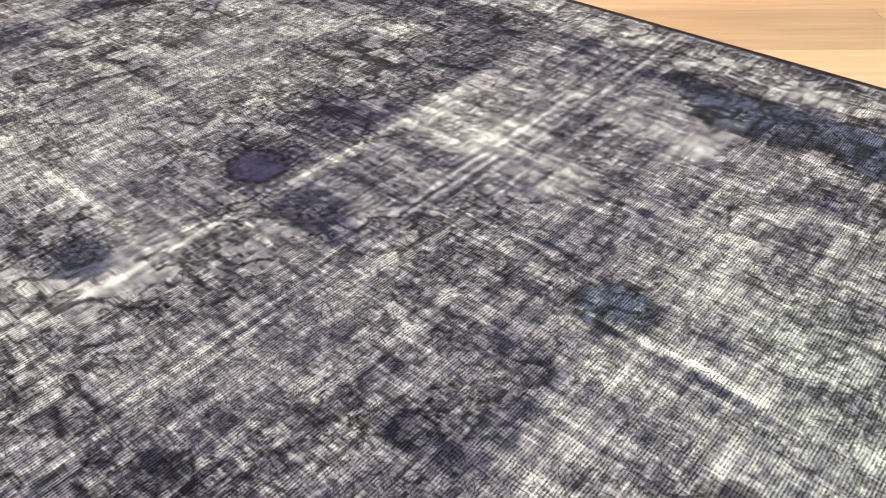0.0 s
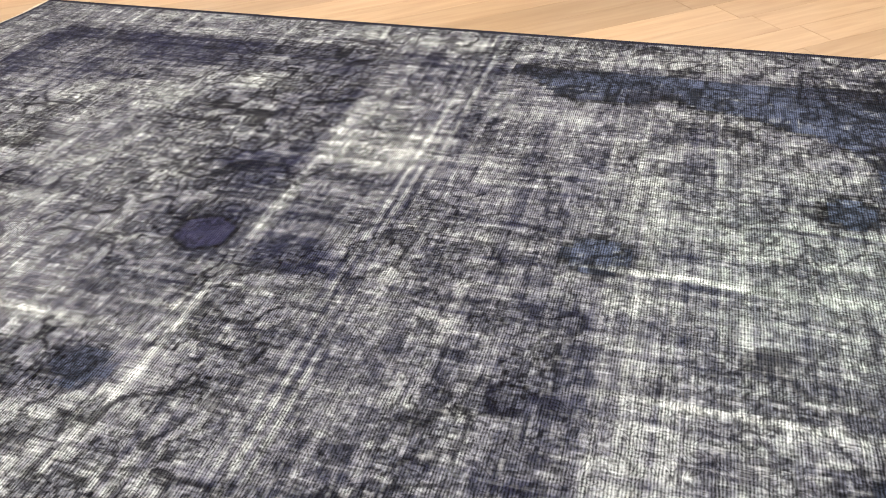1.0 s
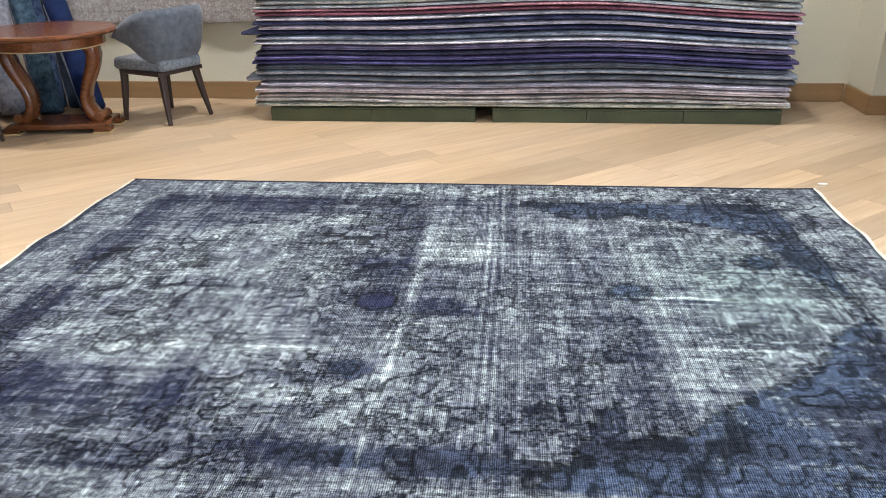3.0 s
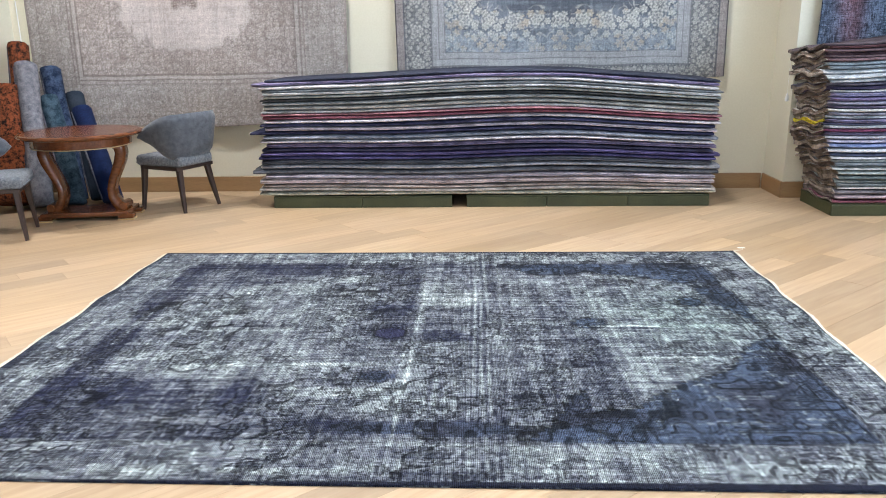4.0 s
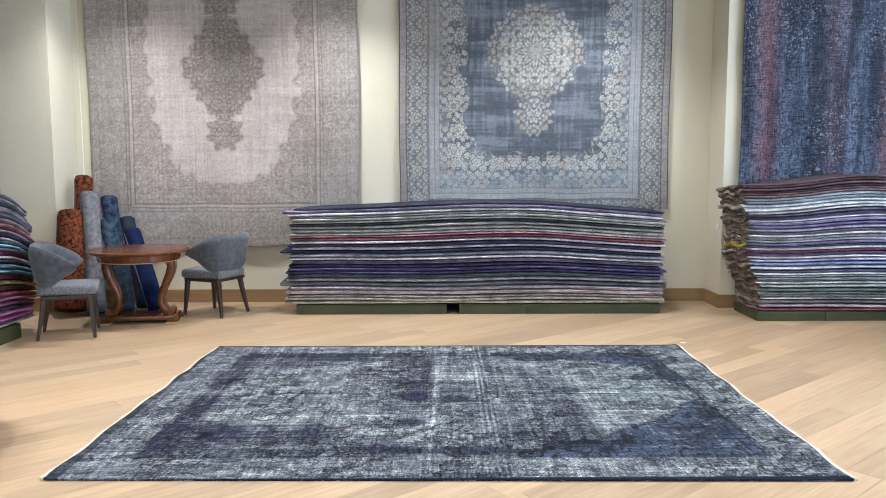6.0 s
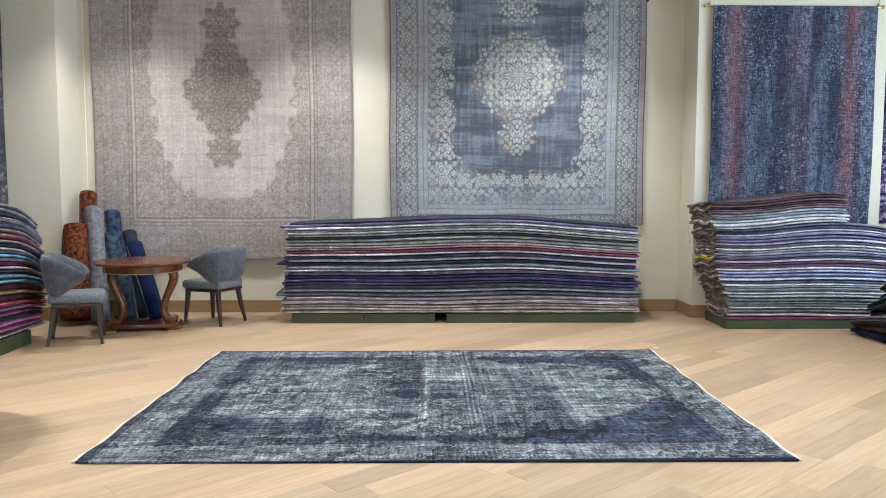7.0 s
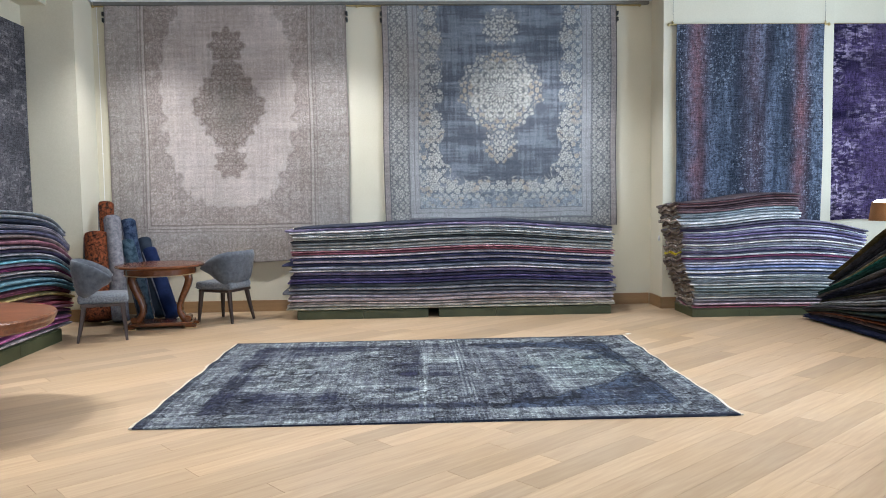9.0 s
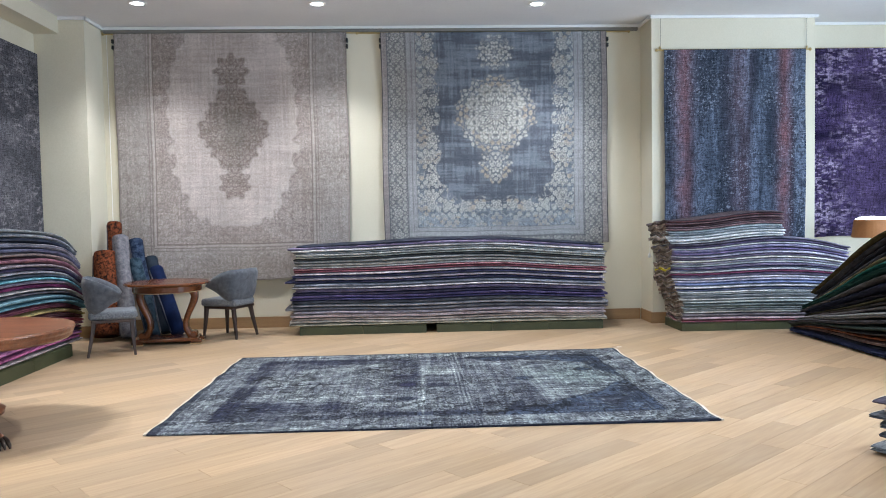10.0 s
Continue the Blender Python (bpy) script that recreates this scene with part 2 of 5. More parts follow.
def oak(name):
    m, nt, bsdf, node, link = material(name)
    co, info = node("TexCoord"), node("ObjectInfo")
    geo = node("NewGeometry")
    rnd = node("Math")
    rnd.operation = "ADD"
    link(info.outputs["Random"], rnd.inputs[0])
    link(geo.outputs["Random Per Island"], rnd.inputs[1])
    fr = node("Math")
    fr.operation = "FRACT"
    link(rnd.outputs[0], fr.inputs[0])
    shift = node("VectorMath")
    shift.operation = "MULTIPLY_ADD"
    comb = node("CombineXYZ")
    for k in range(3):
        link(fr.outputs[0], comb.inputs[k])
    shift.inputs[1].default_value = (37, 61, 17)
    link(comb.outputs[0], shift.inputs[0])
    turn = node("Mapping")
    turn.inputs["Rotation"].default_value = (0, 0, -radians(PLANK_TURN))
    link(co.outputs["Object"], turn.inputs[0])
    link(turn.outputs[0], shift.inputs[2])
    mp = node("Mapping")
    mp.inputs["Scale"].default_value = (0.9, 11.0, 1)
    link(shift.outputs[0], mp.inputs[0])
    grain, big = node("TexNoise"), node("TexNoise")
    grain.inputs["Scale"].default_value, grain.inputs["Detail"].default_value, grain.inputs["Distortion"].default_value = 3.0, 6, 0.5
    big.inputs["Scale"].default_value, big.inputs["Detail"].default_value = 0.9, 2
    link(mp.outputs[0], grain.inputs[0])
    link(co.outputs["Object"], big.inputs[0])
    ramp = node("ValToRGB")
    e = ramp.color_ramp.elements
    e[0].position, e[0].color = 0.18, (0.345, 0.222, 0.116, 1)
    e[1].position, e[1].color = 0.82, (0.51, 0.375, 0.222, 1)
    link(grain.outputs[0], ramp.inputs[0])
    hsv, span = node("HueSaturation"), node("MapRange")
    span.inputs[3].default_value, span.inputs[4].default_value = 0.79, 1.15
    link(fr.outputs[0], span.inputs[0])
    link(span.outputs[0], hsv.inputs["Value"])
    sat = node("MapRange")
    sat.inputs[3].default_value, sat.inputs[4].default_value = 0.8, 1.1
    link(big.outputs[0], sat.inputs[0])
    link(sat.outputs[0], hsv.inputs["Saturation"])
    link(ramp.outputs[0], hsv.inputs["Color"])
    link(hsv.outputs[0], bsdf.inputs["Base Color"])
    rough = node("MapRange")
    rough.inputs[3].default_value, rough.inputs[4].default_value = 0.34, 0.55
    link(grain.outputs[0], rough.inputs[0])
    link(rough.outputs[0], bsdf.inputs["Roughness"])
    bp = node("Bump")
    bp.inputs["Strength"].default_value, bp.inputs["Distance"].default_value = 0.08, 0.003
    link(grain.outputs[0], bp.inputs["Height"])
    link(bp.outputs[0], bsdf.inputs["Normal"])
    return m


PLANK_TURN = 39.5
OAK = oak("oak_boards")


# ---- noise and drawing for rugs ----
def grain2(x, y, seed):
    """Smooth noise from 0 to 1 with a cell of one unit."""
    table = np.random.RandomState(seed).rand(256, 256)
    i, j = np.floor(x).astype(int), np.floor(y).astype(int)
    f, g = x - i, y - j
    f, g = f * f * (3 - 2 * f), g * g * (3 - 2 * g)
    a, b = table[i % 256, j % 256], table[(i + 1) % 256, j % 256]
    c, d = table[i % 256, (j + 1) % 256], table[(i + 1) % 256, (j + 1) % 256]
    return (a * (1 - f) + b * f) * (1 - g) + (c * (1 - f) + d * f) * g


def fbm(x, y, fx, fy, seed, octaves=4):
    total, amp, norm = 0.0, 1.0, 0.0
    for k in range(octaves):
        total = total + amp * grain2(x * fx * 2**k + 31.7 * k, y * fy * 2**k + 17.3 * k, seed + k)
        norm += amp
        amp *= 0.55
    return total / norm


def ease(x, a, b):
    t = np.clip((x - a) / (b - a), 0, 1)
    return t * t * (3 - 2 * t)


def blend(a, b, k):
    return a + (np.asarray(b) - a) * k[..., None]


def contour(field, count, width):
    """Thin lines along the level lines of a field."""
    return 1 - ease(np.abs(np.sin(field * math.pi * count)), width * 0.4, width)


def rosette(x, y, cx, cy, r, petals, turn=0.0):
    """1 inside a flower with rounded petals, fading in rings."""
    dx, dy = x - cx, y - cy
    d, a = np.hypot(dx, dy) / r, np.arctan2(dy, dx) + turn
    edge = 0.87 + 0.13 * np.cos(petals * a)
    inside = 1 - ease(d / edge, 0.85, 1.0)
    ring = 0.5 + 0.5 * np.cos(d * 14 + 1.5 * np.cos(petals * a))
    return inside, inside * ring


def flowers(x, y, cell, seed, petals=6, share=1.0):
    """Blossoms strewn over cells: their discs and their dark outlines."""
    jit = np.random.RandomState(seed).rand(64, 64, 3)
    disc, line = np.zeros_like(x), np.zeros_like(x)
    for shift in (0.0, 0.5):
        u, v = x / cell + shift, y / cell + shift * 1.3
        i, j = np.floor(u).astype(int), np.floor(v).astype(int)
        r = jit[i % 64, j % 64]
        dx, dy = u - i - 0.5 - 0.25 * (r[..., 0] - 0.5), v - j - 0.5 - 0.25 * (r[..., 1] - 0.5)
        size = 0.30 + 0.16 * r[..., 2]
        a = np.arctan2(dy, dx) + 6.28 * r[..., 0]
        d = np.hypot(dx, dy) / size / (0.84 + 0.16 * np.cos(petals * a))
        d = np.where(r[..., 1] * 7.3 % 1 < share, d, 9.0)
        disc = np.maximum(disc, 1 - ease(d, 0.80, 1.0))
        line = np.maximum(line, np.exp(-(((d - 1.05) / 0.16) ** 2)) + np.exp(-(((d - 0.42) / 0.13) ** 2)) * 0.8)
    return disc, line.clip(0, 1)


def scroll(x, y, f, seed, width=0.55):
    """Scrolling stems and leaves, as the level lines of a field that is bent by another."""
    bend = fbm(x, y, f * 0.7, f * 0.7, seed + 50, 2)
    field = fbm(x + 0.25 / f * np.cos(bend * 12), y + 0.25 / f * np.sin(bend * 12), f, f, seed, 2)
    return contour(field, 4.0, width)


def sheet(name, place, across, down, colours, material_, parent, thick, label=""):
    """A rug's body: a fine grid with its drawn tints, and edges and a back that give it thickness. place(u, v): arrays to places."""
    u, v = np.meshgrid(np.linspace(0, 1, across), np.linspace(0, 1, down))
    top = np.stack(place(u, v), -1)
    flat = top.reshape(-1, 3)
    n = len(flat)
    index = np.arange(n).reshape(down, across)
    faces = np.stack([index[:-1, :-1], index[:-1, 1:], index[1:, 1:], index[1:, :-1]], -1).reshape(-1, 4)
    loop = np.concatenate([index[0, :-1], index[:-1, -1], index[-1, :0:-1], index[:0:-1, 0]])
    low = flat[loop] + np.array(thick)
    some = index[:: max(1, down // 24)][:, :: max(1, across // 24)]
    some = np.concatenate([some, index[-1:, :: max(1, across // 24)]]) if some[-1, 0] != index[-1, 0] else some
    back = flat[some.ravel()] + np.array(thick)
    m = len(loop)
    verts = np.concatenate([flat, low, back])
    at_back = n + m + np.arange(some.size).reshape(some.shape)
    k = np.arange(m)
    skirt = np.stack([loop, n + k, n + (k + 1) % m, loop[(k + 1) % m]], -1)
    rear = np.stack([at_back[:-1, :-1], at_back[1:, :-1], at_back[1:, 1:], at_back[:-1, 1:]], -1).reshape(-1, 4)
    faces = np.concatenate([faces, skirt, rear])
    me = bpy.data.meshes.new(name)
    me.vertices.add(len(verts))
    me.vertices.foreach_set("co", verts.astype(np.float32).ravel())
    me.loops.add(faces.size)
    me.loops.foreach_set("vertex_index", faces.ravel().astype(np.int32))
    me.polygons.add(len(faces))
    me.polygons.foreach_set("loop_start", (np.arange(len(faces)) * 4).astype(np.int32))
    me.update(calc_edges=True)
    rgba = np.ones((len(verts), 4), np.float32)
    tints = np.clip(colours[..., :3], 0.004, 0.9).reshape(-1, 3)
    if colours.shape[-1] == 4:
        rgba[:n, 3] = colours[..., 3].ravel()
    rgba[:n, :3], rgba[n:, :3] = tints, np.concatenate([tints[loop] * 0.8, tints[some.ravel()] * 0.7])
    me.color_attributes.new("tint", "FLOAT_COLOR", "POINT").data.foreach_set("color", rgba.ravel())
    me.materials.append(material_)
    ob = new(name, me)
    ob.parent = parent
    if label:
        ob["label"] = label
    return ob


# ---- structure ----
def slab(name, x0, x1, y0, y1, z0, z1, mat, label, category="wall"):
    return tagged(part(name, box(x0, x1, y0, y1, z0, z1), mat), label, category, kind="structure")


WEST, EAST, SOUTH = -4.86, 8.2, -9.2
slab("wall_north", -5.2, 3.05, 3.85, 4.05, -0.05, 4.3, PLASTER, "cream plastered back wall behind hung rugs")
slab("wall_north_pier", 3.05, 5.26, 3.37, 4.05, -0.05, 4.3, PLASTER, "cream plastered pier projecting from the back wall")
slab("wall_north_recess", 5.26, 8.5, 3.78, 4.05, -0.05, 4.3, PLASTER, "cream plastered wall beside the pier")
slab("wall_west", -5.2, WEST, SOUTH - 0.2, 3.85, -0.05, 4.3, PLASTER, "cream plastered side wall")
slab("wall_column", WEST, -4.235, 3.29, 3.85, -0.05, 4.3, PLASTER, "cream square column in the corner", "column")
slab("beam", WEST, -4.55, SOUTH, 3.29, 3.86, 4.3, PLASTER, "cream boxed beam along the side wall", "beam")
# east wall with a wide window opening
slab("wall_east", EAST, EAST + 0.2, 1.0, 4.05, -0.05, 4.3, PLASTER, "cream plastered wall beside the window")
slab("wall_east_low", EAST, EAST + 0.2, -5.4, 1.0, -0.05, 0.5, PLASTER, "cream wall below the window")
slab("wall_east_high", EAST, EAST + 0.2, -5.4, 1.0, 3.7, 4.3, PLASTER, "cream wall above the window")
slab("wall_east_end", EAST, EAST + 0.2, SOUTH, -5.4, -0.05, 4.3, PLASTER, "cream plastered wall")
slab("wall_south_low", -5.2, EAST + 0.2, SOUTH - 0.2, SOUTH, -0.05, 0.3, PLASTER, "cream wall below the shop front")
slab("wall_south_high", -5.2, EAST + 0.2, SOUTH - 0.2, SOUTH, 3.7, 4.3, PLASTER, "cream wall above the shop front")
slab("wall_south_side", -5.2, -4.2, SOUTH - 0.2, SOUTH, 0.3, 3.7, PLASTER, "cream wall beside the shop front")
slab("wall_south_end", 5.4, EAST + 0.2, SOUTH - 0.2, SOUTH, 0.3, 3.7, PLASTER, "cream wall beside the shop front")
slab("ceiling", -5.3, EAST + 0.3, SOUTH - 0.3, 4.1, CEIL, CEIL + 0.2, CEILING, "white painted ceiling", "ceiling")
slab("ground", -5.3, EAST + 0.3, SOUTH - 0.3, 4.1, -0.12, -0.022, GLASS_DARK, "dark bed below the floor boards", "floor")


def moulding(name, pts):
    """Cornice strips along the ceiling, one run for each pair of points (x0, x1, y0, y1)."""
    for x0, x1, y0, y1 in pts:
        tagged(part(name, box(x0, x1, y0, y1, CEIL - 0.045, CEIL - 0.002, 0.012), WHITE), "white painted cornice under the ceiling", "moulding", kind="structure")


moulding("trim", [(-4.235, 3.05, 3.81, 3.848), (-4.233, -4.195, 3.25, 3.81), (-4.55, -4.195, 3.25, 3.288), (3.012, 3.048, 3.33, 3.81), (3.012, 5.30, 3.33, 3.368), (5.26, 8.2, 3.74, 3.778)])


# shade between the cornice and the rug tops, put in as a dark grey strip
GAP_SHADE = surface("gap_shade_grey", (0.16, 0.15, 0.13), (0.22, 0.21, 0.18), 4, 0.6, 0.05)
tagged(part("hanging_track", box(-4.19, 3.0, 3.795, 3.846, 3.982, 4.022, 0.004), GAP_SHADE), "dark grey strip standing for the shade below the cornice", "track", kind="structure")


def skirting(pts):
    for x0, x1, y0, y1 in pts:
        bm = box(x0, x1, y0, y1, 0.001, 0.15, 0.005)
        tagged(part("baseboard", bm, SKIRT), "varnished oak skirting board along the wall", "baseboard", kind="structure")


skirting([(-4.2, 3.02, 3.825, 3.849), (3.025, 3.049, 3.35, 3.825), (3.025, 5.26, 3.346, 3.369), (-4.234, -4.21, 3.27, 3.825), (-4.55, -4.21, 3.264, 3.289), (5.262, 8.2, 3.755, 3.779), (-4.859, -4.835, -9.0, 3.26)])


def downlight(x, y):
    t = thing("ceiling_light", pose(x, y, CEIL), "round recessed ceiling downlight, lit, with a white rim", "ceiling light", "downlights")
    ring = bmesh.new()
    lathe([(0.075, 0.0), (0.105, 0.0), (0.11, -0.004), (0.108, -0.010), (0.09, -0.012), (0.078, -0.006)], 28, ring)
    part("rim", ring, WHITE, t)
    part("lens", lathe([(0.074, -0.003), (0.074, -0.006), (0.05, -0.0075), (0.01, -0.008)], 28), BULB, t, "glowing white lens")
    return t


for lx, ly in DOWNLIGHTS:
    downlight(lx, ly)


# ---- the rug on the floor ----
def oval_of(x, y):
    return ((x + 0.02) / 1.72) ** 2 + ((y - 0.03) / 1.02) ** 2


def between(x, a, b, soft=0.02):
    return ease(x, a - soft, a + soft) * (1 - ease(x, b - soft, b + soft))


def knots(x, size=0.0075):
    return np.round(x / size) * size


def floor_rug_colours(x, y):
    navy, slate, ash, pale, bare_white = (0.020, 0.022, 0.042), (0.038, 0.043, 0.064), (0.112, 0.120, 0.142), (0.25, 0.280, 0.278), (0.50, 0.545, 0.53)
    blue, deep_blue = (0.060, 0.078, 0.120), (0.022, 0.026, 0.062)
    wx, wy = x + 0.05 * (fbm(x, y, 4, 4, 5, 3) - 0.5), y + 0.05 * (fbm(x, y, 4, 4, 9, 3) - 0.5)
    kx, ky = knots(x), knots(y)
    d = np.minimum(np.minimum(x + 2, 2 - x), np.minimum(y + 1.42, 1.5 - y))
    dk = np.minimum(np.minimum(wx + 2, 2 - wx), np.minimum(wy + 1.42, 1.5 - wy))
    # worn pile: broad patches, weft streaks along x, warp streaks along y, single knots
    wear = 0.49 + 0.26 * (fbm(x, y, 1.4, 6, 11, 3) - 0.5) + 0.26 * (fbm(x, y, 7, 10, 21, 2) - 0.5)
    weft = fbm(x, y, 2.0, 46, 31, 2) - 0.5
    warp = fbm(x, y, 46, 1.5, 41, 2) - 0.5
    wear = wear + 0.46 * weft * (0.5 + fbm(x, y, 1.2, 3, 33, 2)) + 0.42 * warp * (0.5 + fbm(x, y, 3, 1.2, 43, 2))
    wear = wear + 0.34 * (fbm(x, y, 55, 75, 51, 2) - 0.5)
    for px, py, rx, ry, amp in PALE_PATCHES:
        wear = wear + 0.62 * amp * np.exp(-(((wx - px) / rx) ** 2) - ((wy - py) / ry) ** 2)
    deep = np.zeros_like(x)
    for px, py, rx, ry, amp in DARK_PATCHES:
        deep = deep + amp * np.exp(-((((wx - px) / rx) ** 2 + ((wy - py) / ry) ** 2) ** 1.6))
    border = 1 - ease(dk, 0.27, 0.29)
    inside = ease(dk, 0.285, 0.30)
    # the plain band inside the border, widest along the far side and the left
    far, left_side = ease(y, 0.9, 1.1), 1 - ease(x, -1.55, -1.4)
    band = inside * (1 - ease(dk, 0.36 + 0.05 * left_side, 0.43 + 0.05 * left_side))
    deep = deep + band * (0.08 + 0.24 * np.maximum(far * (1 - ease(x, 0.9, 1.4)), left_side)) * (0.65 + 1.4 * (fbm(x, y, 5, 5, 61, 3) - 0.4))
    # spandrels in the corners of the field
    oval = oval_of(wx, wy)
    corner = ease(oval, 0.90, 1.02) * inside
    to_left = 1 - ease(x, -0.9, 0.1)
    deep = deep + corner * to_left * 0.36 * (0.7 + 1.5 * (fbm(x, y, 4, 5, 55, 3) - 0.45))
    # old folds across the rug: a dark lane, a bare crease, paired lines, a long edge
    lane = between(wx, -0.37, -0.125, 0.03) * between(y, -0.05, 1.12, 0.1)
    deep = deep + 0.55 * lane * (fbm(x, y, 8, 5, 63, 3) - 0.12) * ease(y, -0.2, 0.5)
    crease = -0.105 - 0.05 * ease(-y, -0.4, 0.7)
    wear = wear + 0.32 * np.exp(-(((wx - crease) / 0.009) ** 2)) * between(y, -1.0, 0.9, 0.1) * (1.5 * fbm(x, y, 2, 6, 65, 3) - 0.30)
    wear = wear + 0.30 * np.exp(-(((wx - crease - 0.035) / 0.010) ** 2)) * between(y, -1.05, -0.25, 0.1)
    wear = wear + 0.20 * between(wx, crease, 0.16, 0.02) * between(wy, 0.33, 0.82, 0.05)
    deep = deep + 0.7 * between(wx, crease + 0.02, 0.24, 0.03) * between(wy, -0.15, 0.07, 0.04) * (fbm(x, y, 12, 12, 64, 2) - 0.25)
    rails = between(x, 0.165, 0.285, 0.012) * np.cos((x - 0.18 - 0.006 * np.sin(y * 3)) * 2 * math.pi / 0.034)
    wear = wear - 0.18 * rails * (0.55 + 0.8 * fbm(x, y, 2, 6, 67, 2))
    wear = wear - 0.03 * between(x, 0.28, 0.86, 0.02) * between(y, -0.9, 1.1, 0.1)
    bright = between(x, 0.868, 1.75, 0.012) * (1 - ease(oval, 0.72, 0.98))
    wear = wear + 0.01 * bright + 0.14 * np.exp(-(((x - 0.868) / 0.009) ** 2)) * between(y, -0.75, 0.95, 0.1)
    deep = deep + 0.20 * between(wx, 0.66, 0.86, 0.03) * between(wy, -0.6, 0.0, 0.08) * (0.3 + fbm(x, y, 9, 9, 69, 2))
    wear = wear + 0.04 * border + 0.07 * (1 - ease(oval, 0.75, 1.0)) * ease(np.abs(x), 0.5, 1.0) * np.where(x < 0, 1.0, 0.3)
    # small flowers, leaves and stems, outlined in black knot by knot
    disc, ring = flowers(kx, ky, 0.098, 81, 5, 0.42)
    stem = scroll(kx, ky, 5.0, 83, 0.30)
    leaf = contour(fbm(kx, ky, 22, 22, 87, 1), 1.6, 0.5)
    shown = ease(fbm(x, y, 3.2, 3.2, 91, 3), 0.30, 0.62)
    lines = np.maximum(ring, np.maximum(stem * 0.9, leaf * 0.6)) * (0.45 + 0.55 * shown) * (1 - 0.2 * bright)
    # stepped blue fields with drawn outlines in the two right hand corners
    qx, qy = knots(x, 0.03), knots(y, 0.024)
    wob = 0.10 * (fbm(qx, qy, 6, 6, 95, 2) - 0.5)
    low = np.interp(qx, (0.40, 0.52, 0.60, 0.66, 0.69, 0.86, 0.95, 1.10, 1.34, 1.49, 1.60, 1.75), (-1.10, -0.95, -0.74, -0.70, -0.88, -0.87, -0.74, -0.64, -0.50, -0.27, -0.14, 0.0)) + wob - qy
    high = qy - np.interp(qx, (0.40, 0.55, 0.62, 0.9, 1.2, 1.38, 1.5, 1.55, 1.68), (1.16, 1.00, 0.92, 1.02, 0.93, 0.88, 0.72, 0.42, 0.10)) + wob
    reach = np.maximum(low, high)
    spot = np.zeros_like(x) - 1
    for px, py, rx, ry, amp in BLUE_PATCHES:
        spot = np.maximum(spot, amp * (1 - np.hypot((qx - px) / rx, (qy - py) / ry)))
    reach = np.maximum(reach, 0.10 * spot)
    bluish = ease(reach, -0.004, 0.012) * inside * (x > 0.35) + ease(spot, 0.0, 0.1) * inside * (x <= 0.35)
    bluish = bluish.clip(0, 1)
    rim = np.exp(-((reach / 0.012) ** 2)) * inside * (x > 0.35)
    # guard lines on either side of the border
    guard = np.zeros_like(x)
    for at, w, k in ((0.285, 0.006, 0.8), (0.315, 0.005, 0.8), (0.375, 0.006, 0.9), (0.41, 0.004, 0.6), (0.06, 0.006, 0.35)):
        guard = np.maximum(guard, k * np.exp(-(((d - at) / w) ** 2)) * np.where(x > 1.2, 1.0, 0.5))
    wear = np.clip(wear - 0.46 * deep.clip(0, 1) - 0.22 * lines, 0, 1.15)
    c = blend(np.asarray(navy) + 0 * x[..., None], slate, ease(wear, 0.02, 0.20))
    c = blend(c, ash, ease(wear, 0.17, 0.42))
    c = blend(c, pale, ease(wear, 0.38, 0.80))
    c = blend(c, bare_white, ease(wear, 0.74, 1.08))
    c = blend(c, deep_blue, (deep.clip(0, 1) * 0.5 * (1 - ease(wear, 0.2, 0.45))).clip(0, 1))
    c = blend(c, (0.072, 0.080, 0.105), disc * 0.55 * (0.3 + 0.7 * shown))
    tone = blend(np.asarray(blue) + 0 * x[..., None], slate, ease(fbm(x, y, 3, 4, 97, 3), 0.45, 0.75))
    c = blend(c, tone * 1.0, bluish * (1 - 0.75 * ease(wear, 0.50, 0.8)))
    maze = np.maximum(contour(fbm(kx, ky, 11, 11, 99, 1), 2.4, 0.5), ring)
    c = c * (1 - 0.86 * np.maximum(lines * (1 - 0.3 * ease(wear, 0.5, 0.9)), bluish * maze * 0.9))[..., None] * (1 - 0.8 * rim)[..., None] * (1 - 0.75 * guard)[..., None]
    # the small violet boss in the middle
    boss = np.hypot((kx + 0.24) / 0.085, (ky + 0.03) / 0.075) + 0.06 * np.cos(np.arctan2(ky + 0.03, kx + 0.24) * 6)
    c = blend(c, (0.034, 0.035, 0.074), (1 - ease(boss, 0.85, 1.05)) * 0.6)
    c = c * (1 - 0.8 * np.exp(-(((boss - 1.0) / 0.10) ** 2)))[..., None]
    bare = (1 - 0.85 * bluish) * ease(boss, 0.9, 1.2) * (1 - 0.85 * deep.clip(0, 1)) * (0.25 + 1.0 * wear).clip(0, 1.2) * (1 - 0.5 * guard)
    green = np.exp(-(((x - 1.35) / 0.45) ** 2) - ((y - 0.2) / 0.5) ** 2)
    c = c * (1 + green[..., None] * np.array((-0.07, 0.02, -0.04)))
    c = 0.15 * (c / 0.15) ** 1.06
    edge = 1 - ease(d, 0.018, 0.032)
    side = np.minimum(1.5 - y, y + 1.42) < 0.03
    c = blend(c, (0.012, 0.014, 0.026), edge * np.where(side, 1.0, 0.7))
    return np.concatenate([c, (bare * (1 - edge))[..., None]], -1)


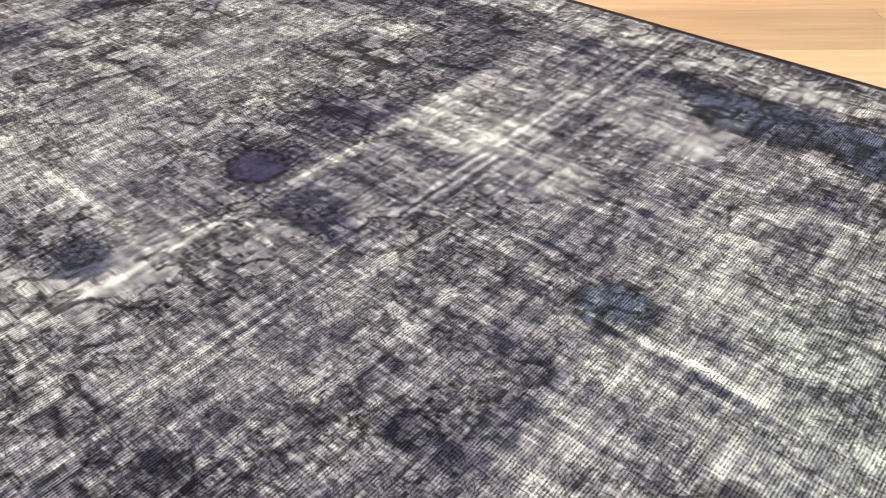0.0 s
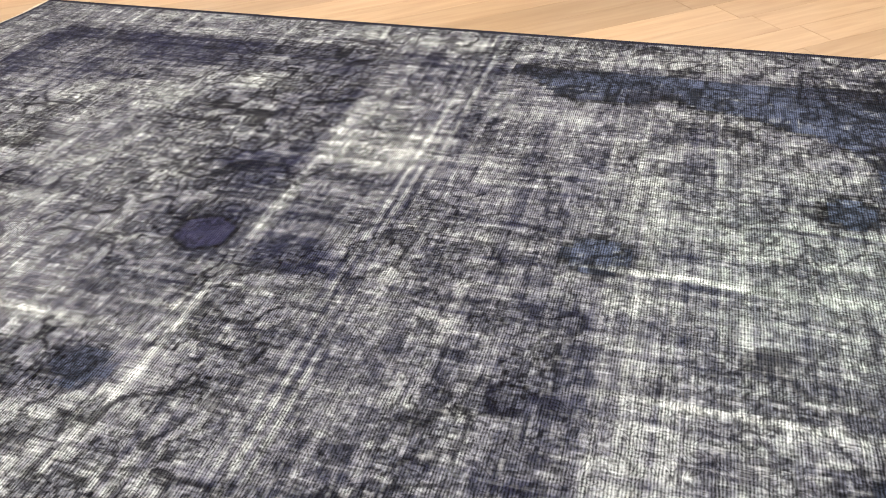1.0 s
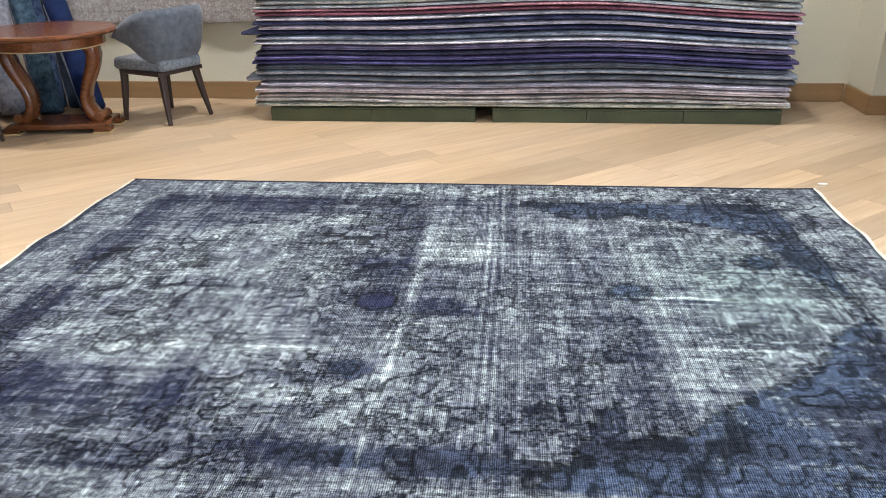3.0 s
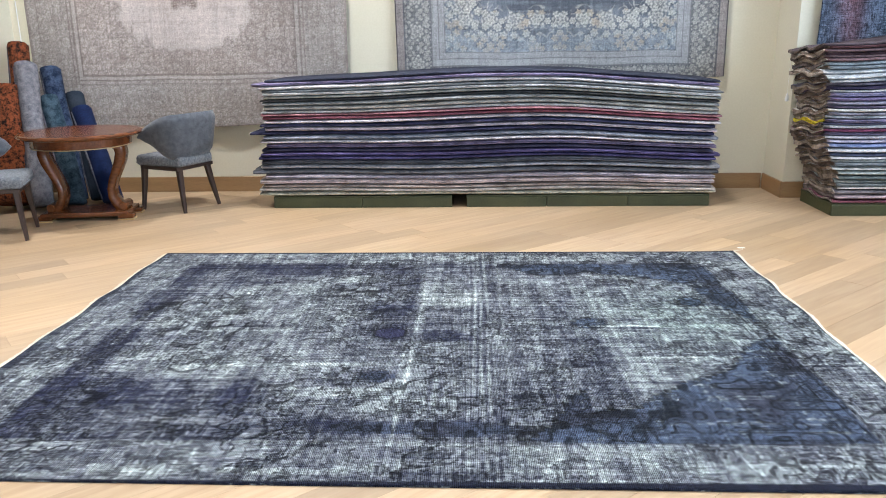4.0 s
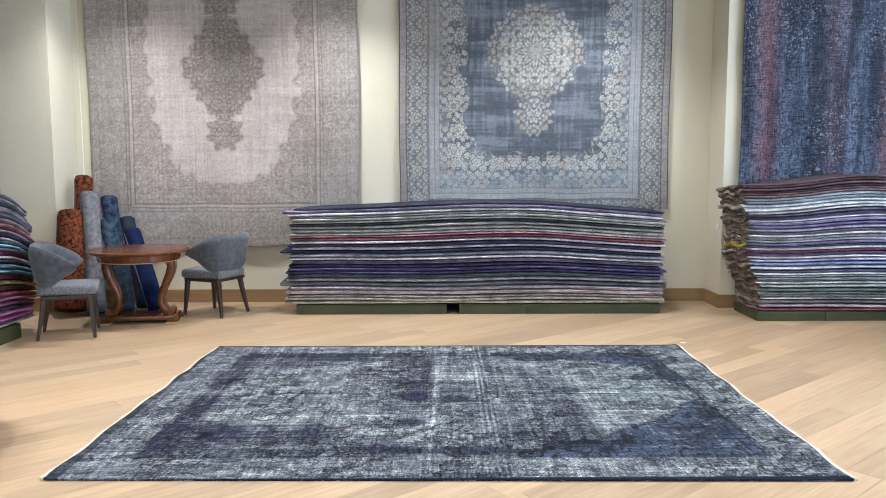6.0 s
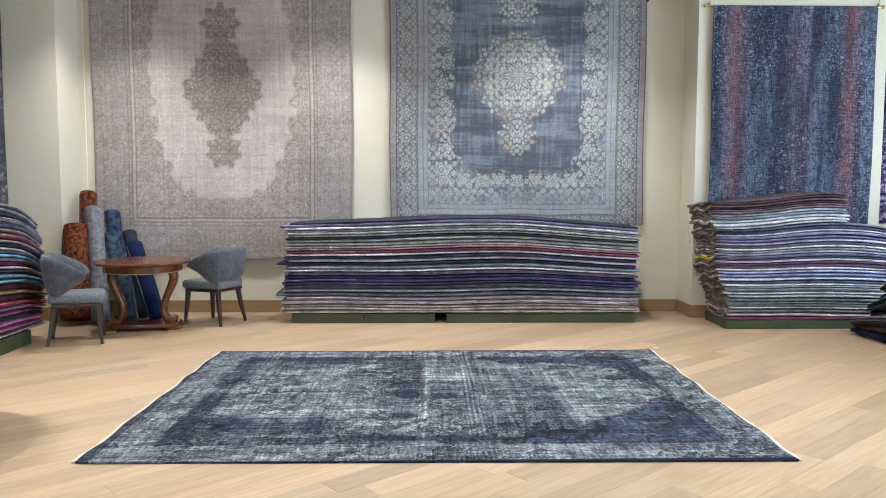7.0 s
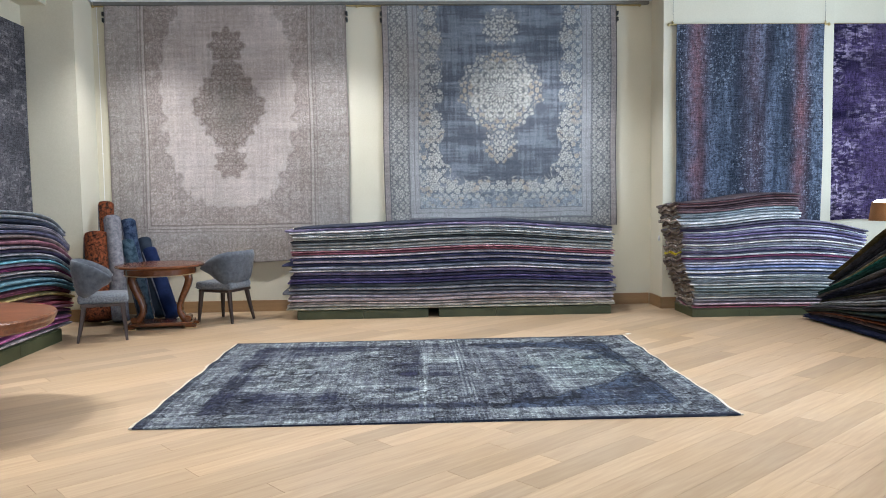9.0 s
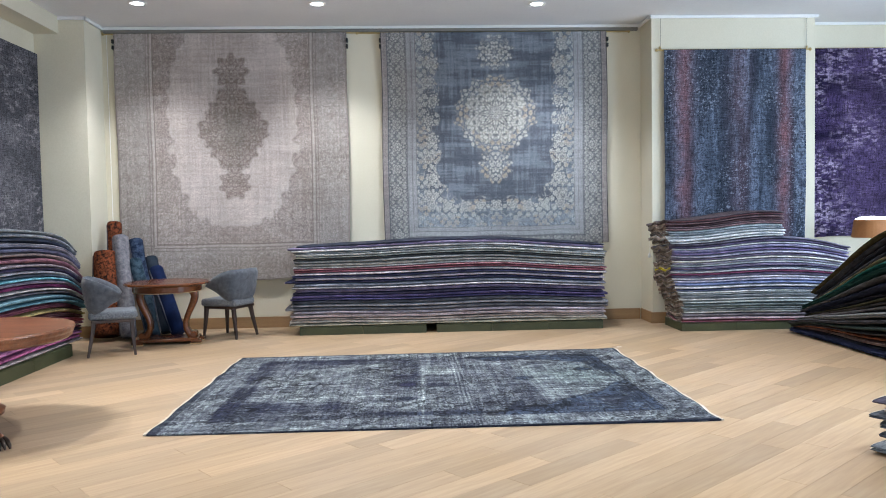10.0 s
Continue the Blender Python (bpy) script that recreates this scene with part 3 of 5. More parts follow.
PALE_PATCHES = [(-1.52, 0.12, 0.25, 0.07, 0.35), (-1.18, 0.28, 0.14, 0.05, 0.4), (-0.93, 0.74, 0.22, 0.06, 0.35), (-0.52, 0.90, 0.14, 0.09, 0.42),
                (0.08, 0.50, 0.13, 0.14, 0.35), (-0.10, 0.15, 0.03, 0.16, 0.5), (-0.48, 0.24, 0.12, 0.05, 0.3), 
                (1.07, -0.335, 0.22, 0.013, 1.1), (1.06, 0.06, 0.2, 0.012, 0.8), (-0.98, -0.43, 0.2, 0.04, 0.35), (-0.60, -0.43, 0.28, 0.04, 0.3), (-0.45, -0.80, 0.3, 0.13, 0.3),
                (-0.10, -0.34, 0.05, 0.12, 0.4), (-0.15, -0.68, 0.07, 0.2, 0.35), (1.5, 0.05, 0.3, 0.05, 0.25)]
DARK_PATCHES = [(-0.95, 1.02, 0.35, 0.09, 0.35), (-0.24, -0.02, 0.09, 0.11, 0.8), (0.05, -0.08, 0.15, 0.07, 0.4),
                (-0.28, 0.30, 0.14, 0.14, 0.4), (-0.82, -0.74, 0.14, 0.13, 0.6), (-0.24, -0.55, 0.08, 0.06, 0.75), (-0.25, -1.02, 0.13, 0.06, 0.6),
                (0.14, -1.02, 0.16, 0.05, 0.5), (-1.3, -0.62, 0.40, 0.16, 0.25), (-0.45, -0.92, 0.18, 0.12, 0.3), (-0.95, 0.10, 0.5, 0.05, 0.22), (-0.75, -0.12, 0.3, 0.06, 0.22)]
BLUE_PATCHES = [(0.80, 0.11, 0.09, 0.08, 0.9), (1.42, 0.45, 0.07, 0.08, 0.8), (0.1, -1.03, 0.35, 0.06, 0.7), (-0.25, -1.02, 0.14, 0.06, 0.7), (-0.24, -0.55, 0.07, 0.06, 0.6)]


def floor_rug():
    t = thing("rug", pose(0, 0, 0), "distressed navy blue and grey wool rug lying flat on the boards", "rug")

    def place(u, v):
        nx, fx = -2.045 + 4.015 * u, -2.0 + 4.0 * u
        x = nx + (fx - nx) * v
        y = (-1.39 - 0.05 * u) + (1.5 - (-1.39 - 0.05 * u)) * v
        side = np.minimum(u, 1 - u) * 4
        x = x + np.where(u < 0.5, 1, -1) * -0.006 * np.sin(v * 23 + 2 * np.sin(v * 9) + u * 2) * np.exp(-side * 6)
        z = 0.011 + 0.0025 * fbm(x, y, 2, 2, 3, 2) + 0.007 * np.exp(-side * 14) * (0.5 + 0.5 * np.sin(v * 31 + u * 3))
        return x, y, z

    n, m = 760, 556
    u, v = np.meshgrid(np.linspace(0, 1, n), np.linspace(0, 1, m))
    x, y, z = place(u, v)
    body = sheet("woven_face", place, n, m, floor_rug_colours(np.clip(x, -2, 2), np.clip(y, -1.42, 1.5)), woven("worn_navy_pile", 0.0066, 1.0, 0.55, streak=0.17, rugged=0.9, motif_scale=22.0, fleck=0.20), t, (0, 0, -0.0105))
    for u0, s in ((0.0, -1), (1.0, 1)):
        vs = np.linspace(0.004, 0.996, 260)
        ex, ey, ez = place(np.full(260, u0), vs)
        rs = np.random.RandomState(5 + s)
        reach = 0.018 + 0.007 * rs.rand(260) + 0.004 * np.sin(vs * 60)
        verts, faces = [], []
        for k in range(260):
            verts += [(ex[k] - s * 0.004, ey[k], ez[k] + 0.0025), (ex[k] + s * reach[k], ey[k], 0.008 + 0.4 * (ez[k] - 0.011)), (ex[k] + s * reach[k], ey[k], 0.0015), (ex[k] - s * 0.004, ey[k], 0.0015)]
            if k:
                a, b = 4 * k - 4, 4 * k
                faces += [(a, a + 1, b + 1, b), (a + 1, a + 2, b + 2, b + 1), (a + 3, a, b, b + 3), (a + 2, a + 3, b + 3, b + 2)]
        faces += [(0, 3, 2, 1), (4 * 259, 4 * 259 + 1, 4 * 259 + 2, 4 * 259 + 3)]
        link_mesh("fringe", verts, faces, FRINGE, t, "cream cotton end fringe")
    bm = bmesh.new()
    pts = [Vector((2.0, 1.49, 0.014)), Vector((2.03, 1.53, 0.008)), Vector((2.09, 1.56, 0.006)), Vector((2.11, 1.61, 0.006))]
    sweep(pts, [(0.004, 0.004)] * 4, bm, side=Vector((0, 0, 1)))
    part("tag_string", bm, FRINGE, t)
    bm = box(2.075, 2.125, 1.605, 1.63, 0.004, 0.0055)
    part("price_tag", bm, PAPER, t, "small white paper tag on a string")


floor_rug()


# ---- hung rugs ----
def lace(x, z, cell, seed):
    """Close flowers, stems and leaves: filled parts and drawn lines."""
    disc, ring = flowers(x, z, cell, seed, 6)
    stem = scroll(x, z, 1.15 / cell, seed + 3, 0.6)
    leaf = contour(fbm(x, z, 1.7 / cell, 1.7 / cell, seed + 7, 2), 2.6, 0.6)
    return disc, np.maximum(ring * 0.9, np.maximum(stem * 0.8, leaf * 0.6))


def beige_colours(x, z):
    """x across from the middle, z up from the foot of a rug 3.08 by 3.3."""
    ground, brown, pale, grey = (0.42, 0.365, 0.335), (0.155, 0.122, 0.102), (0.475, 0.42, 0.39), (0.395, 0.365, 0.345)
    ax = np.abs(x)
    c = blend(np.asarray(ground) + 0 * x[..., None], pale, ease(fbm(x, z, 1.6, 5, 101, 4), 0.35, 0.75))
    zc = z - 2.03
    disc, line = lace(ax, z, 0.092, 111)
    ragged = 0.16 * (fbm(ax, z, 13, 13, 121, 2) - 0.5) + 0.05 * np.cos(np.arctan2(zc, ax) * 18)
    body = 1 - ease(np.abs(zc) / 0.80 + (ax / 0.52) ** 1.15 + ragged, 0.86, 0.98)
    neck1, _ = rosette(ax, z, 0, 2.80, 0.27, 8)
    neck2, _ = rosette(ax, z, 0, 1.30, 0.25, 8, 0.3)
    med = np.maximum(np.maximum(body, neck1), neck2)
    core = np.exp(-((ax / 0.22) ** 2) - (zc / 0.36) ** 2)
    c = blend(c, brown, med * (0.20 + 0.85 * line - 0.10 * disc + 0.14 * core).clip(0, 1))
    c = blend(c, (0.30, 0.29, 0.25), core * med * 0.3)
    # spandrels round the oval field
    ox, oz = ax / 0.86, (z - 2.15) / 1.46
    ring = np.abs(ox) ** 2.2 + np.abs(oz) ** 2.2 + 0.05 * np.cos(np.arctan2(oz, ox) * 34) + 0.30 * (fbm(ax, z, 9, 9, 123, 2) - 0.5)
    inner = (ax < 1.03) & (z > 0.50)
    span = ease(ring, 0.94, 1.02) * inner
    c = blend(c, brown, span * (0.04 + 0.74 * line - 0.06 * disc).clip(0, 1))
    # guard stripes and border
    out = np.maximum(ax - 1.03, 0.50 - z)
    border = (out > 0) * 1.0
    disc2, line2 = lace(ax + 3, z, 0.105, 131)
    c = blend(c, grey, border * 0.75)
    c = blend(c, brown, border * (0.0 + 0.72 * line2) * (0.45 + 0.8 * fbm(x, z, 1.5, 1.5, 141, 3)).clip(0, 1))
    for a0, a1, k in ((0.0, 0.016, 0.62), (0.05, 0.062, 0.5), (0.09, 0.10, 0.4), (0.40, 0.408, 0.35)):
        c = blend(c, (0.16, 0.125, 0.11), ((out > a0) & (out < a1)) * k)
    c = blend(c, pale, ((out > 0.016) & (out < 0.045)) * 0.5)
    c = blend(c, (0.24, 0.20, 0.18), ease(out, 0.475, 0.49) * 0.6)
    streaks = fbm(x, z, 1.2, 40, 151, 2)
    warp = fbm(x, z, 50, 1.2, 153, 2)
    stain = fbm(x, z, 1.1, 1.1, 161, 3)
    c = c * (0.90 + 0.22 * (streaks - 0.5) + 0.22 * (warp - 0.5) + 0.40 * (stain - 0.5))[..., None]
    return 1.12 * c


def blue_colours(x, z):
    """x across from the middle, z up from the foot of a rug 3.09 by 2.9."""
    blue, cream, tan, sky, grey = (0.116, 0.131, 0.158), (0.52, 0.51, 0.465), (0.33, 0.25, 0.17), (0.30, 0.345, 0.385), (0.20, 0.21, 0.225)
    dark = (0.075, 0.080, 0.100)
    ax = np.abs(x)
    cloudy = fbm(x, z, 2.2, 9, 201, 3) + 0.5 * (fbm(x, z, 3, 45, 203, 2) - 0.5) + 0.5 * (fbm(x, z, 45, 3, 205, 2) - 0.5)
    c = blend(np.asarray(blue) * 0.9 + 0 * x[..., None], (0.195, 0.216, 0.250), ease(cloudy, 0.32, 0.75))
    zc = 1.79

    def bloom(c, m, seed, cell, strength=1.0, ground=0.35, at=None):
        """Cream blossom, stems and leaves over the ground wherever m lets them."""
        px, pz = at or (ax, z)
        disc, line = flowers(px, pz, cell, seed, 6, 0.72)
        stem = scroll(px, pz, 1.2 / cell, seed + 3, 0.45)
        c = blend(c, grey, m * ground)
        c = blend(c, cream, (m * stem * 0.55 * strength).clip(0, 1))
        c = blend(c, cream, (m * disc * 0.92 * strength).clip(0, 1))
        c = blend(c, dark, m * line * 0.70)
        return blend(c, tan, m * disc * ease(fbm(ax, z, 6, 6, seed + 9, 2), 0.52, 0.68) * 0.55)

    a = np.arctan2(z - zc, ax) + math.pi
    r0 = np.hypot(ax / 0.56, (z - zc) / 0.55)
    d = r0 + 0.05 * np.cos(a * 16) + 0.22 * (fbm(ax, z, 11, 11, 213, 2) - 0.5)
    medal = 1 - ease(d, 0.92, 0.98)
    spin = np.abs(((a / (math.pi / 4)) % 1) - 0.5) * (math.pi / 4)
    wheel = (spin * 0.55 * (0.35 + 0.65 * r0) + 3, r0 * 0.55 + 3)
    c = bloom(c, medal, 211, 0.098, 1.0, 0.30, wheel)
    core = 1 - ease(r0 + 0.06 * np.cos(a * 8), 0.66, 0.72)
    c = blend(c, (0.40, 0.395, 0.35), core * 0.60)
    petal = np.cos(a * 8)
    for r1, w, k in ((0.12, 0.05, 0.8), (0.30, 0.045, 0.75), (0.47, 0.04, 0.7), (0.63, 0.03, 0.65)):
        c = blend(c, dark, core * np.exp(-(((r0 - r1 - 0.07 * petal * (r1 > 0.2)) / w) ** 2)) * k)
    disc, line = flowers(wheel[0], wheel[1], 0.070, 291, 5)
    c = blend(c, dark, core * line * 0.50)
    c = blend(c, cream, core * disc * 0.65)
    spoke = np.exp(-((np.sin(a * 4) / 0.16) ** 2)) * between(r0, 0.08, 0.36, 0.03)
    c = blend(c, dark, spoke * 0.55)
    for cz, r in ((2.62, 0.30), (1.07, 0.27)):
        inside, ring = rosette(ax, z, 0, cz, r, 12, 0.3)
        inside = inside * ease(fbm(ax, z, 16, 16, 223, 2) + 1.4 * (1 - np.hypot(ax, z - cz) / r), 0.55, 0.7)
        c = bloom(c, inside, 221, 0.075)
        i2, g2 = rosette(ax, z, 0, cz, r * 0.5, 8)
        c = blend(c, cream, i2 * g2 * 0.8)
        c = blend(c, dark, i2 * (1 - g2) * 0.45)
    # flower garland round the field
    wave = 0.05 * np.cos(z * 15) + 0.12 * (fbm(ax, z, 9, 9, 233, 2) - 0.5)
    side = ease(ax + wave, 0.78, 0.82) * (ax < 1.08)
    foot = (1 - ease(z + 0.05 * np.cos(ax * 17) + 0.12 * (fbm(ax, z, 10, 10, 235, 2) - 0.5), 0.62, 0.67)) * (z > 0.25) * (ax < 1.08)
    diag = ease((ax - 0.45) * 0.9 + (0.86 - z) * 0.9 + 0.25 * (fbm(ax, z, 10, 10, 237, 2) - 0.5), 0.28, 0.34) * (ax < 1.08) * (z > 0.25) * (z < 1.2)
    gar = np.maximum(np.maximum(side, foot), diag)
    c = bloom(c, gar, 231, 0.108, 1.0, 0.10)
    fade = gar * ease(ax, 0.92, 1.05) * 0.5 + gar * (1 - ease(z, 0.34, 0.55)) * 0.75
    for k in range(9):
        inside, ring = rosette(ax, z, 0.89 + 0.03 * (-1) ** k, 0.66 + 0.26 * k, 0.105, 8, 0.2 * k)
        c = blend(c, cream, (inside * 0.25 + ring * 0.6).clip(0, 1))
        c = blend(c, dark, inside * (1 - ring) * 0.5)
    for k in range(5):
        inside, ring = rosette(ax, z, 0.22 * k, 0.54, 0.088, 6, 0.4 * k)
        c = blend(c, cream, (inside * 0.25 + ring * 0.6).clip(0, 1))
        c = blend(c, dark, inside * (1 - ring) * 0.4)
    vine = scroll(ax, z, 15.0, 239, 0.6)
    c = blend(c, sky, (fade * (0.62 - 0.5 * vine)).clip(0, 0.6))
    # plain guard, figured border, outer guard
    out = np.maximum(ax - 1.08, 0.25 - z)
    c = blend(c, (0.36, 0.36, 0.365), ((out > 0) & (out < 0.135)) * 0.85)
    mid = (out >= 0.135) & (out < 0.385)
    p = np.where(ax - 1.08 > 0.25 - z, z, ax)
    q = out - 0.26
    rep_ = ((p / 0.30) % 1 - 0.5) * 0.30
    i1, r1 = rosette(rep_, q, 0, 0, 0.10, 8)
    d2, l2 = flowers(np.abs(rep_) + 1, q + 1, 0.072, 251)
    c = blend(c, (0.185, 0.185, 0.19), mid * 0.95)
    c = blend(c, cream, mid * (d2 * 0.7 + scroll(np.abs(rep_), q, 15.0, 253, 0.6) * 0.35).clip(0, 0.8))
    c = blend(c, dark, mid * l2 * 0.65)
    c = blend(c, cream, mid * r1 * 0.6)
    c = blend(c, dark, mid * i1 * (1 - r1) * 0.5)
    for a0, a1 in ((0.125, 0.14), (0.375, 0.39), (0.0, 0.010), (0.055, 0.064)):
        c = blend(c, (0.10, 0.10, 0.11), ((out > a0) & (out < a1)) * 0.65)
    c = blend(c, (0.30, 0.265, 0.25), (out > 0.39) * 0.9)
    c = blend(c, (0.05, 0.046, 0.05), (out > 0.452) * 0.85)
    worn = fbm(x, z, 1.4, 36, 261, 2)
    warp = fbm(x, z, 46, 1.4, 263, 2)
    stain = fbm(x, z, 1.2, 1.2, 271, 3)
    brownish = np.exp(-(((x + 1.15) / 0.28) ** 2) - ((z - 2.1) / 0.6) ** 2)
    c = blend(c, (0.24, 0.185, 0.14), brownish * 0.30)
    return c * (0.94 + 0.26 * (worn - 0.5) + 0.22 * (warp - 0.5) + 0.30 * (stain - 0.5))[..., None]


def streaked(dark, mid, light, tint, seed, bars=(), across=30, up=3.0, speck=(70, 70), low=0.5):
    """Colours of an abrashed rug: speckle, long upright streaks and tinted bars (x, width, strength)."""
    def f(x, z):
        n = fbm(x, z, across * 0.2, up * 0.4, seed, 4)
        s = fbm(x, z, *speck, seed + 7, 2)
        c = blend(np.asarray(dark) + 0 * x[..., None], mid, ease(n, 0.3, 0.65))
        c = blend(c, light, (ease(s, low, low + 0.22) * ease(fbm(x, z, 2.5, 2.0, seed + 3, 3), 0.3, 0.7)).clip(0, 1))
        c = blend(c, dark, ease(scroll(np.abs(x), z, 9, seed + 11, 0.8), 0.4, 1) * 0.7)
        for bx, w, k in bars:
            m = np.exp(-(((x - bx - 0.05 * (fbm(x * 0, z, 1, 2.5, seed + 5, 2) - 0.5)) / w) ** 2))
            c = blend(c, tint, m * k * (0.3 + fbm(x, z, 4, 4, seed + 9, 3)))
        return c
    return f


def hung_rug(name, label, m, width, height, colours, mat, folds, res=0.0072, rod=True, clips=True, rod_out=0.13, seed=1, sag=0.0):
    """A rug on a rod: local x across, z up from its foot, its face towards -y, its back 3 cm off the wall."""
    t = thing(name, m, label, "hung rug", "hung rugs")
    n, k = int(width / res), int(height / res)

    def place(u, v):
        x, z = (u - 0.5) * width, v * height
        ripple = folds * (fbm(x, z, 1.6, 0.5, seed, 2) - 0.5) * (1 - 0.75 * v) + folds * 0.5 * np.sin(x * 5 + seed) * (1 - v) ** 1.5
        x = x + 0.006 * np.sin(z * 3 + seed) + sag * (v - 1) * 0.5
        edge = 0.008 * np.sin(x * 7 + seed) * (1 - v) ** 6
        return x, -0.035 - np.abs(folds) * 0.5 + ripple, z + edge

    u, v = np.meshgrid(np.linspace(0, 1, n), np.linspace(0, 1, k))
    sheet("woven_face", place, n, k, colours((u - 0.5) * width, v * height), mat, t, (0, 0.009, 0))
    if rod:
        bar = lathe([(0.012, -width / 2 - rod_out), (0.012, width / 2 + rod_out)], 12, None, pose(0, -0.012, height + 0.004, 0, 90, 0))
        r = part("rod", bar, BRASS, t, "slim brass hanging rod")
        for s in (-1, 1):
            part("finial", lathe([(0.008, 0), (0.02, 0.008), (0.022, 0.02), (0.014, 0.032), (0.004, 0.036)], 14, None, pose(s * (width / 2 + rod_out), -0.012, height + 0.004, 0, 90 * s, 0)), BRASS, r)
            part("hook", box(s * (width / 2 + rod_out * 0.6) - 0.006, s * (width / 2 + rod_out * 0.6) + 0.006, -0.02, 0.0, height - 0.01, height + 0.05, 0.002), BRASS, t)
    if clips:
        for s in (-1, 1):
            for dz in (0.10, 0.18):
                part("clip", box(s * (width / 2 + 0.005) - 0.014, s * (width / 2 + 0.005) + 0.014, -0.062 - abs(folds) * 0.5, -0.005, height - dz - 0.03, height - dz + 0.02, 0.004), BLACK, t, "black spring clip")
    return t


W_BACK = 3.848


def hanging_wire(x, y, z):
    t = thing("hanging_wire", pose(x, y, 0), "thin steel wire holding a rug rod", "wire", "hanging wires")
    part("strand", lathe([(0.002, z), (0.002, CEIL - 0.047)], 6), BLACK, t)
    part("hook", lathe([(0.003, z - 0.03), (0.010, z - 0.024), (0.011, z - 0.006), (0.003, z)], 10), BRASS, t)


for wx in (3.165, 5.135):
    hanging_wire(wx, 3.35, 3.645)
hung_rug("hung_rug", "faded beige rug with a brown medallion hung on the wall", pose(-2.52, W_BACK, 0.665), 3.08, 3.31, beige_colours,
         woven("faded_beige_pile", 0.011, 0.15, 0.0, axes="xz", streak=0.07, rugged=0.45), 0.04, seed=3)
hung_rug("hung_rug", "blue grey rug with a cream rosette medallion hung on the wall", pose(1.022, W_BACK, 1.08), 3.09, 2.89, blue_colours,
         woven("faded_blue_pile", 0.011, 0.15, 0.0, axes="xz", streak=0.07, rugged=0.45), 0.03, seed=8, rod_out=0.3)
hung_rug("hung_rug", "dark blue rug with faded red streaks hung on the pier", pose(4.15, 3.368, 1.02), 1.90, 2.59,
         streaked((0.034, 0.042, 0.062), (0.115, 0.140, 0.195), (0.22, 0.25, 0.31), (0.23, 0.10, 0.105), 301, ((-0.70, 0.11, 0.55), (0.66, 0.09, 0.6), (0.05, 0.14, 0.2)), 40, 2.0, low=0.56),
         woven("streaked_blue_pile", 0.011, 0.3, 0.3, axes="xz", streak=0.3, motif_scale=20), 0.05, clips=False, rod_out=0.07, seed=5)
hung_rug("hung_rug", "deep purple worn rug hung on the wall beside the pier", pose(6.45, 3.778, 1.1), 2.0, 2.60,
         streaked((0.012, 0.008, 0.030), (0.055, 0.038, 0.100), (0.36, 0.30, 0.42), (0.14, 0.10, 0.20), 331, ((-0.2, 0.4, 0.35),), 6, 14.0, (14, 44), 0.42),
         woven("worn_purple_pile", 0.011, 0.3, 0.3, axes="xz", streak=0.3, motif_scale=20), 0.03, clips=False, rod_out=0.07, seed=6)
hung_rug("hung_rug", "charcoal grey worn rug hung on the side wall", pose(WEST + 0.002, 1.60, 1.15, 0, 0, 90), 3.3, 2.45,
         streaked((0.060, 0.060, 0.070), (0.125, 0.122, 0.135), (0.24, 0.225, 0.24), (0.15, 0.14, 0.16), 361, ((0.3, 0.3, 0.4),), 12, 9.0, (9, 30)),
         woven("worn_charcoal_pile", 0.011, 0.3, 0.3, axes="xz", streak=0.3, motif_scale=20), 0.03, res=0.014, clips=False, seed=7)


# ---- piles of folded rugs ----
PILE_MATS = {}


def pile_mat(c):
    if c not in PILE_MATS:
        dark, light = tuple(0.35 * v for v in c), tuple(min(1.65 * v + 0.01, 0.88) for v in c)
        PILE_MATS[c] = surface("folded_rug_wool", dark, light, 16, 0.95, 0.6, 90, stretch=(0.45, 1, 0.7), span_at=(0.34, 0.70))
    return PILE_MATS[c]


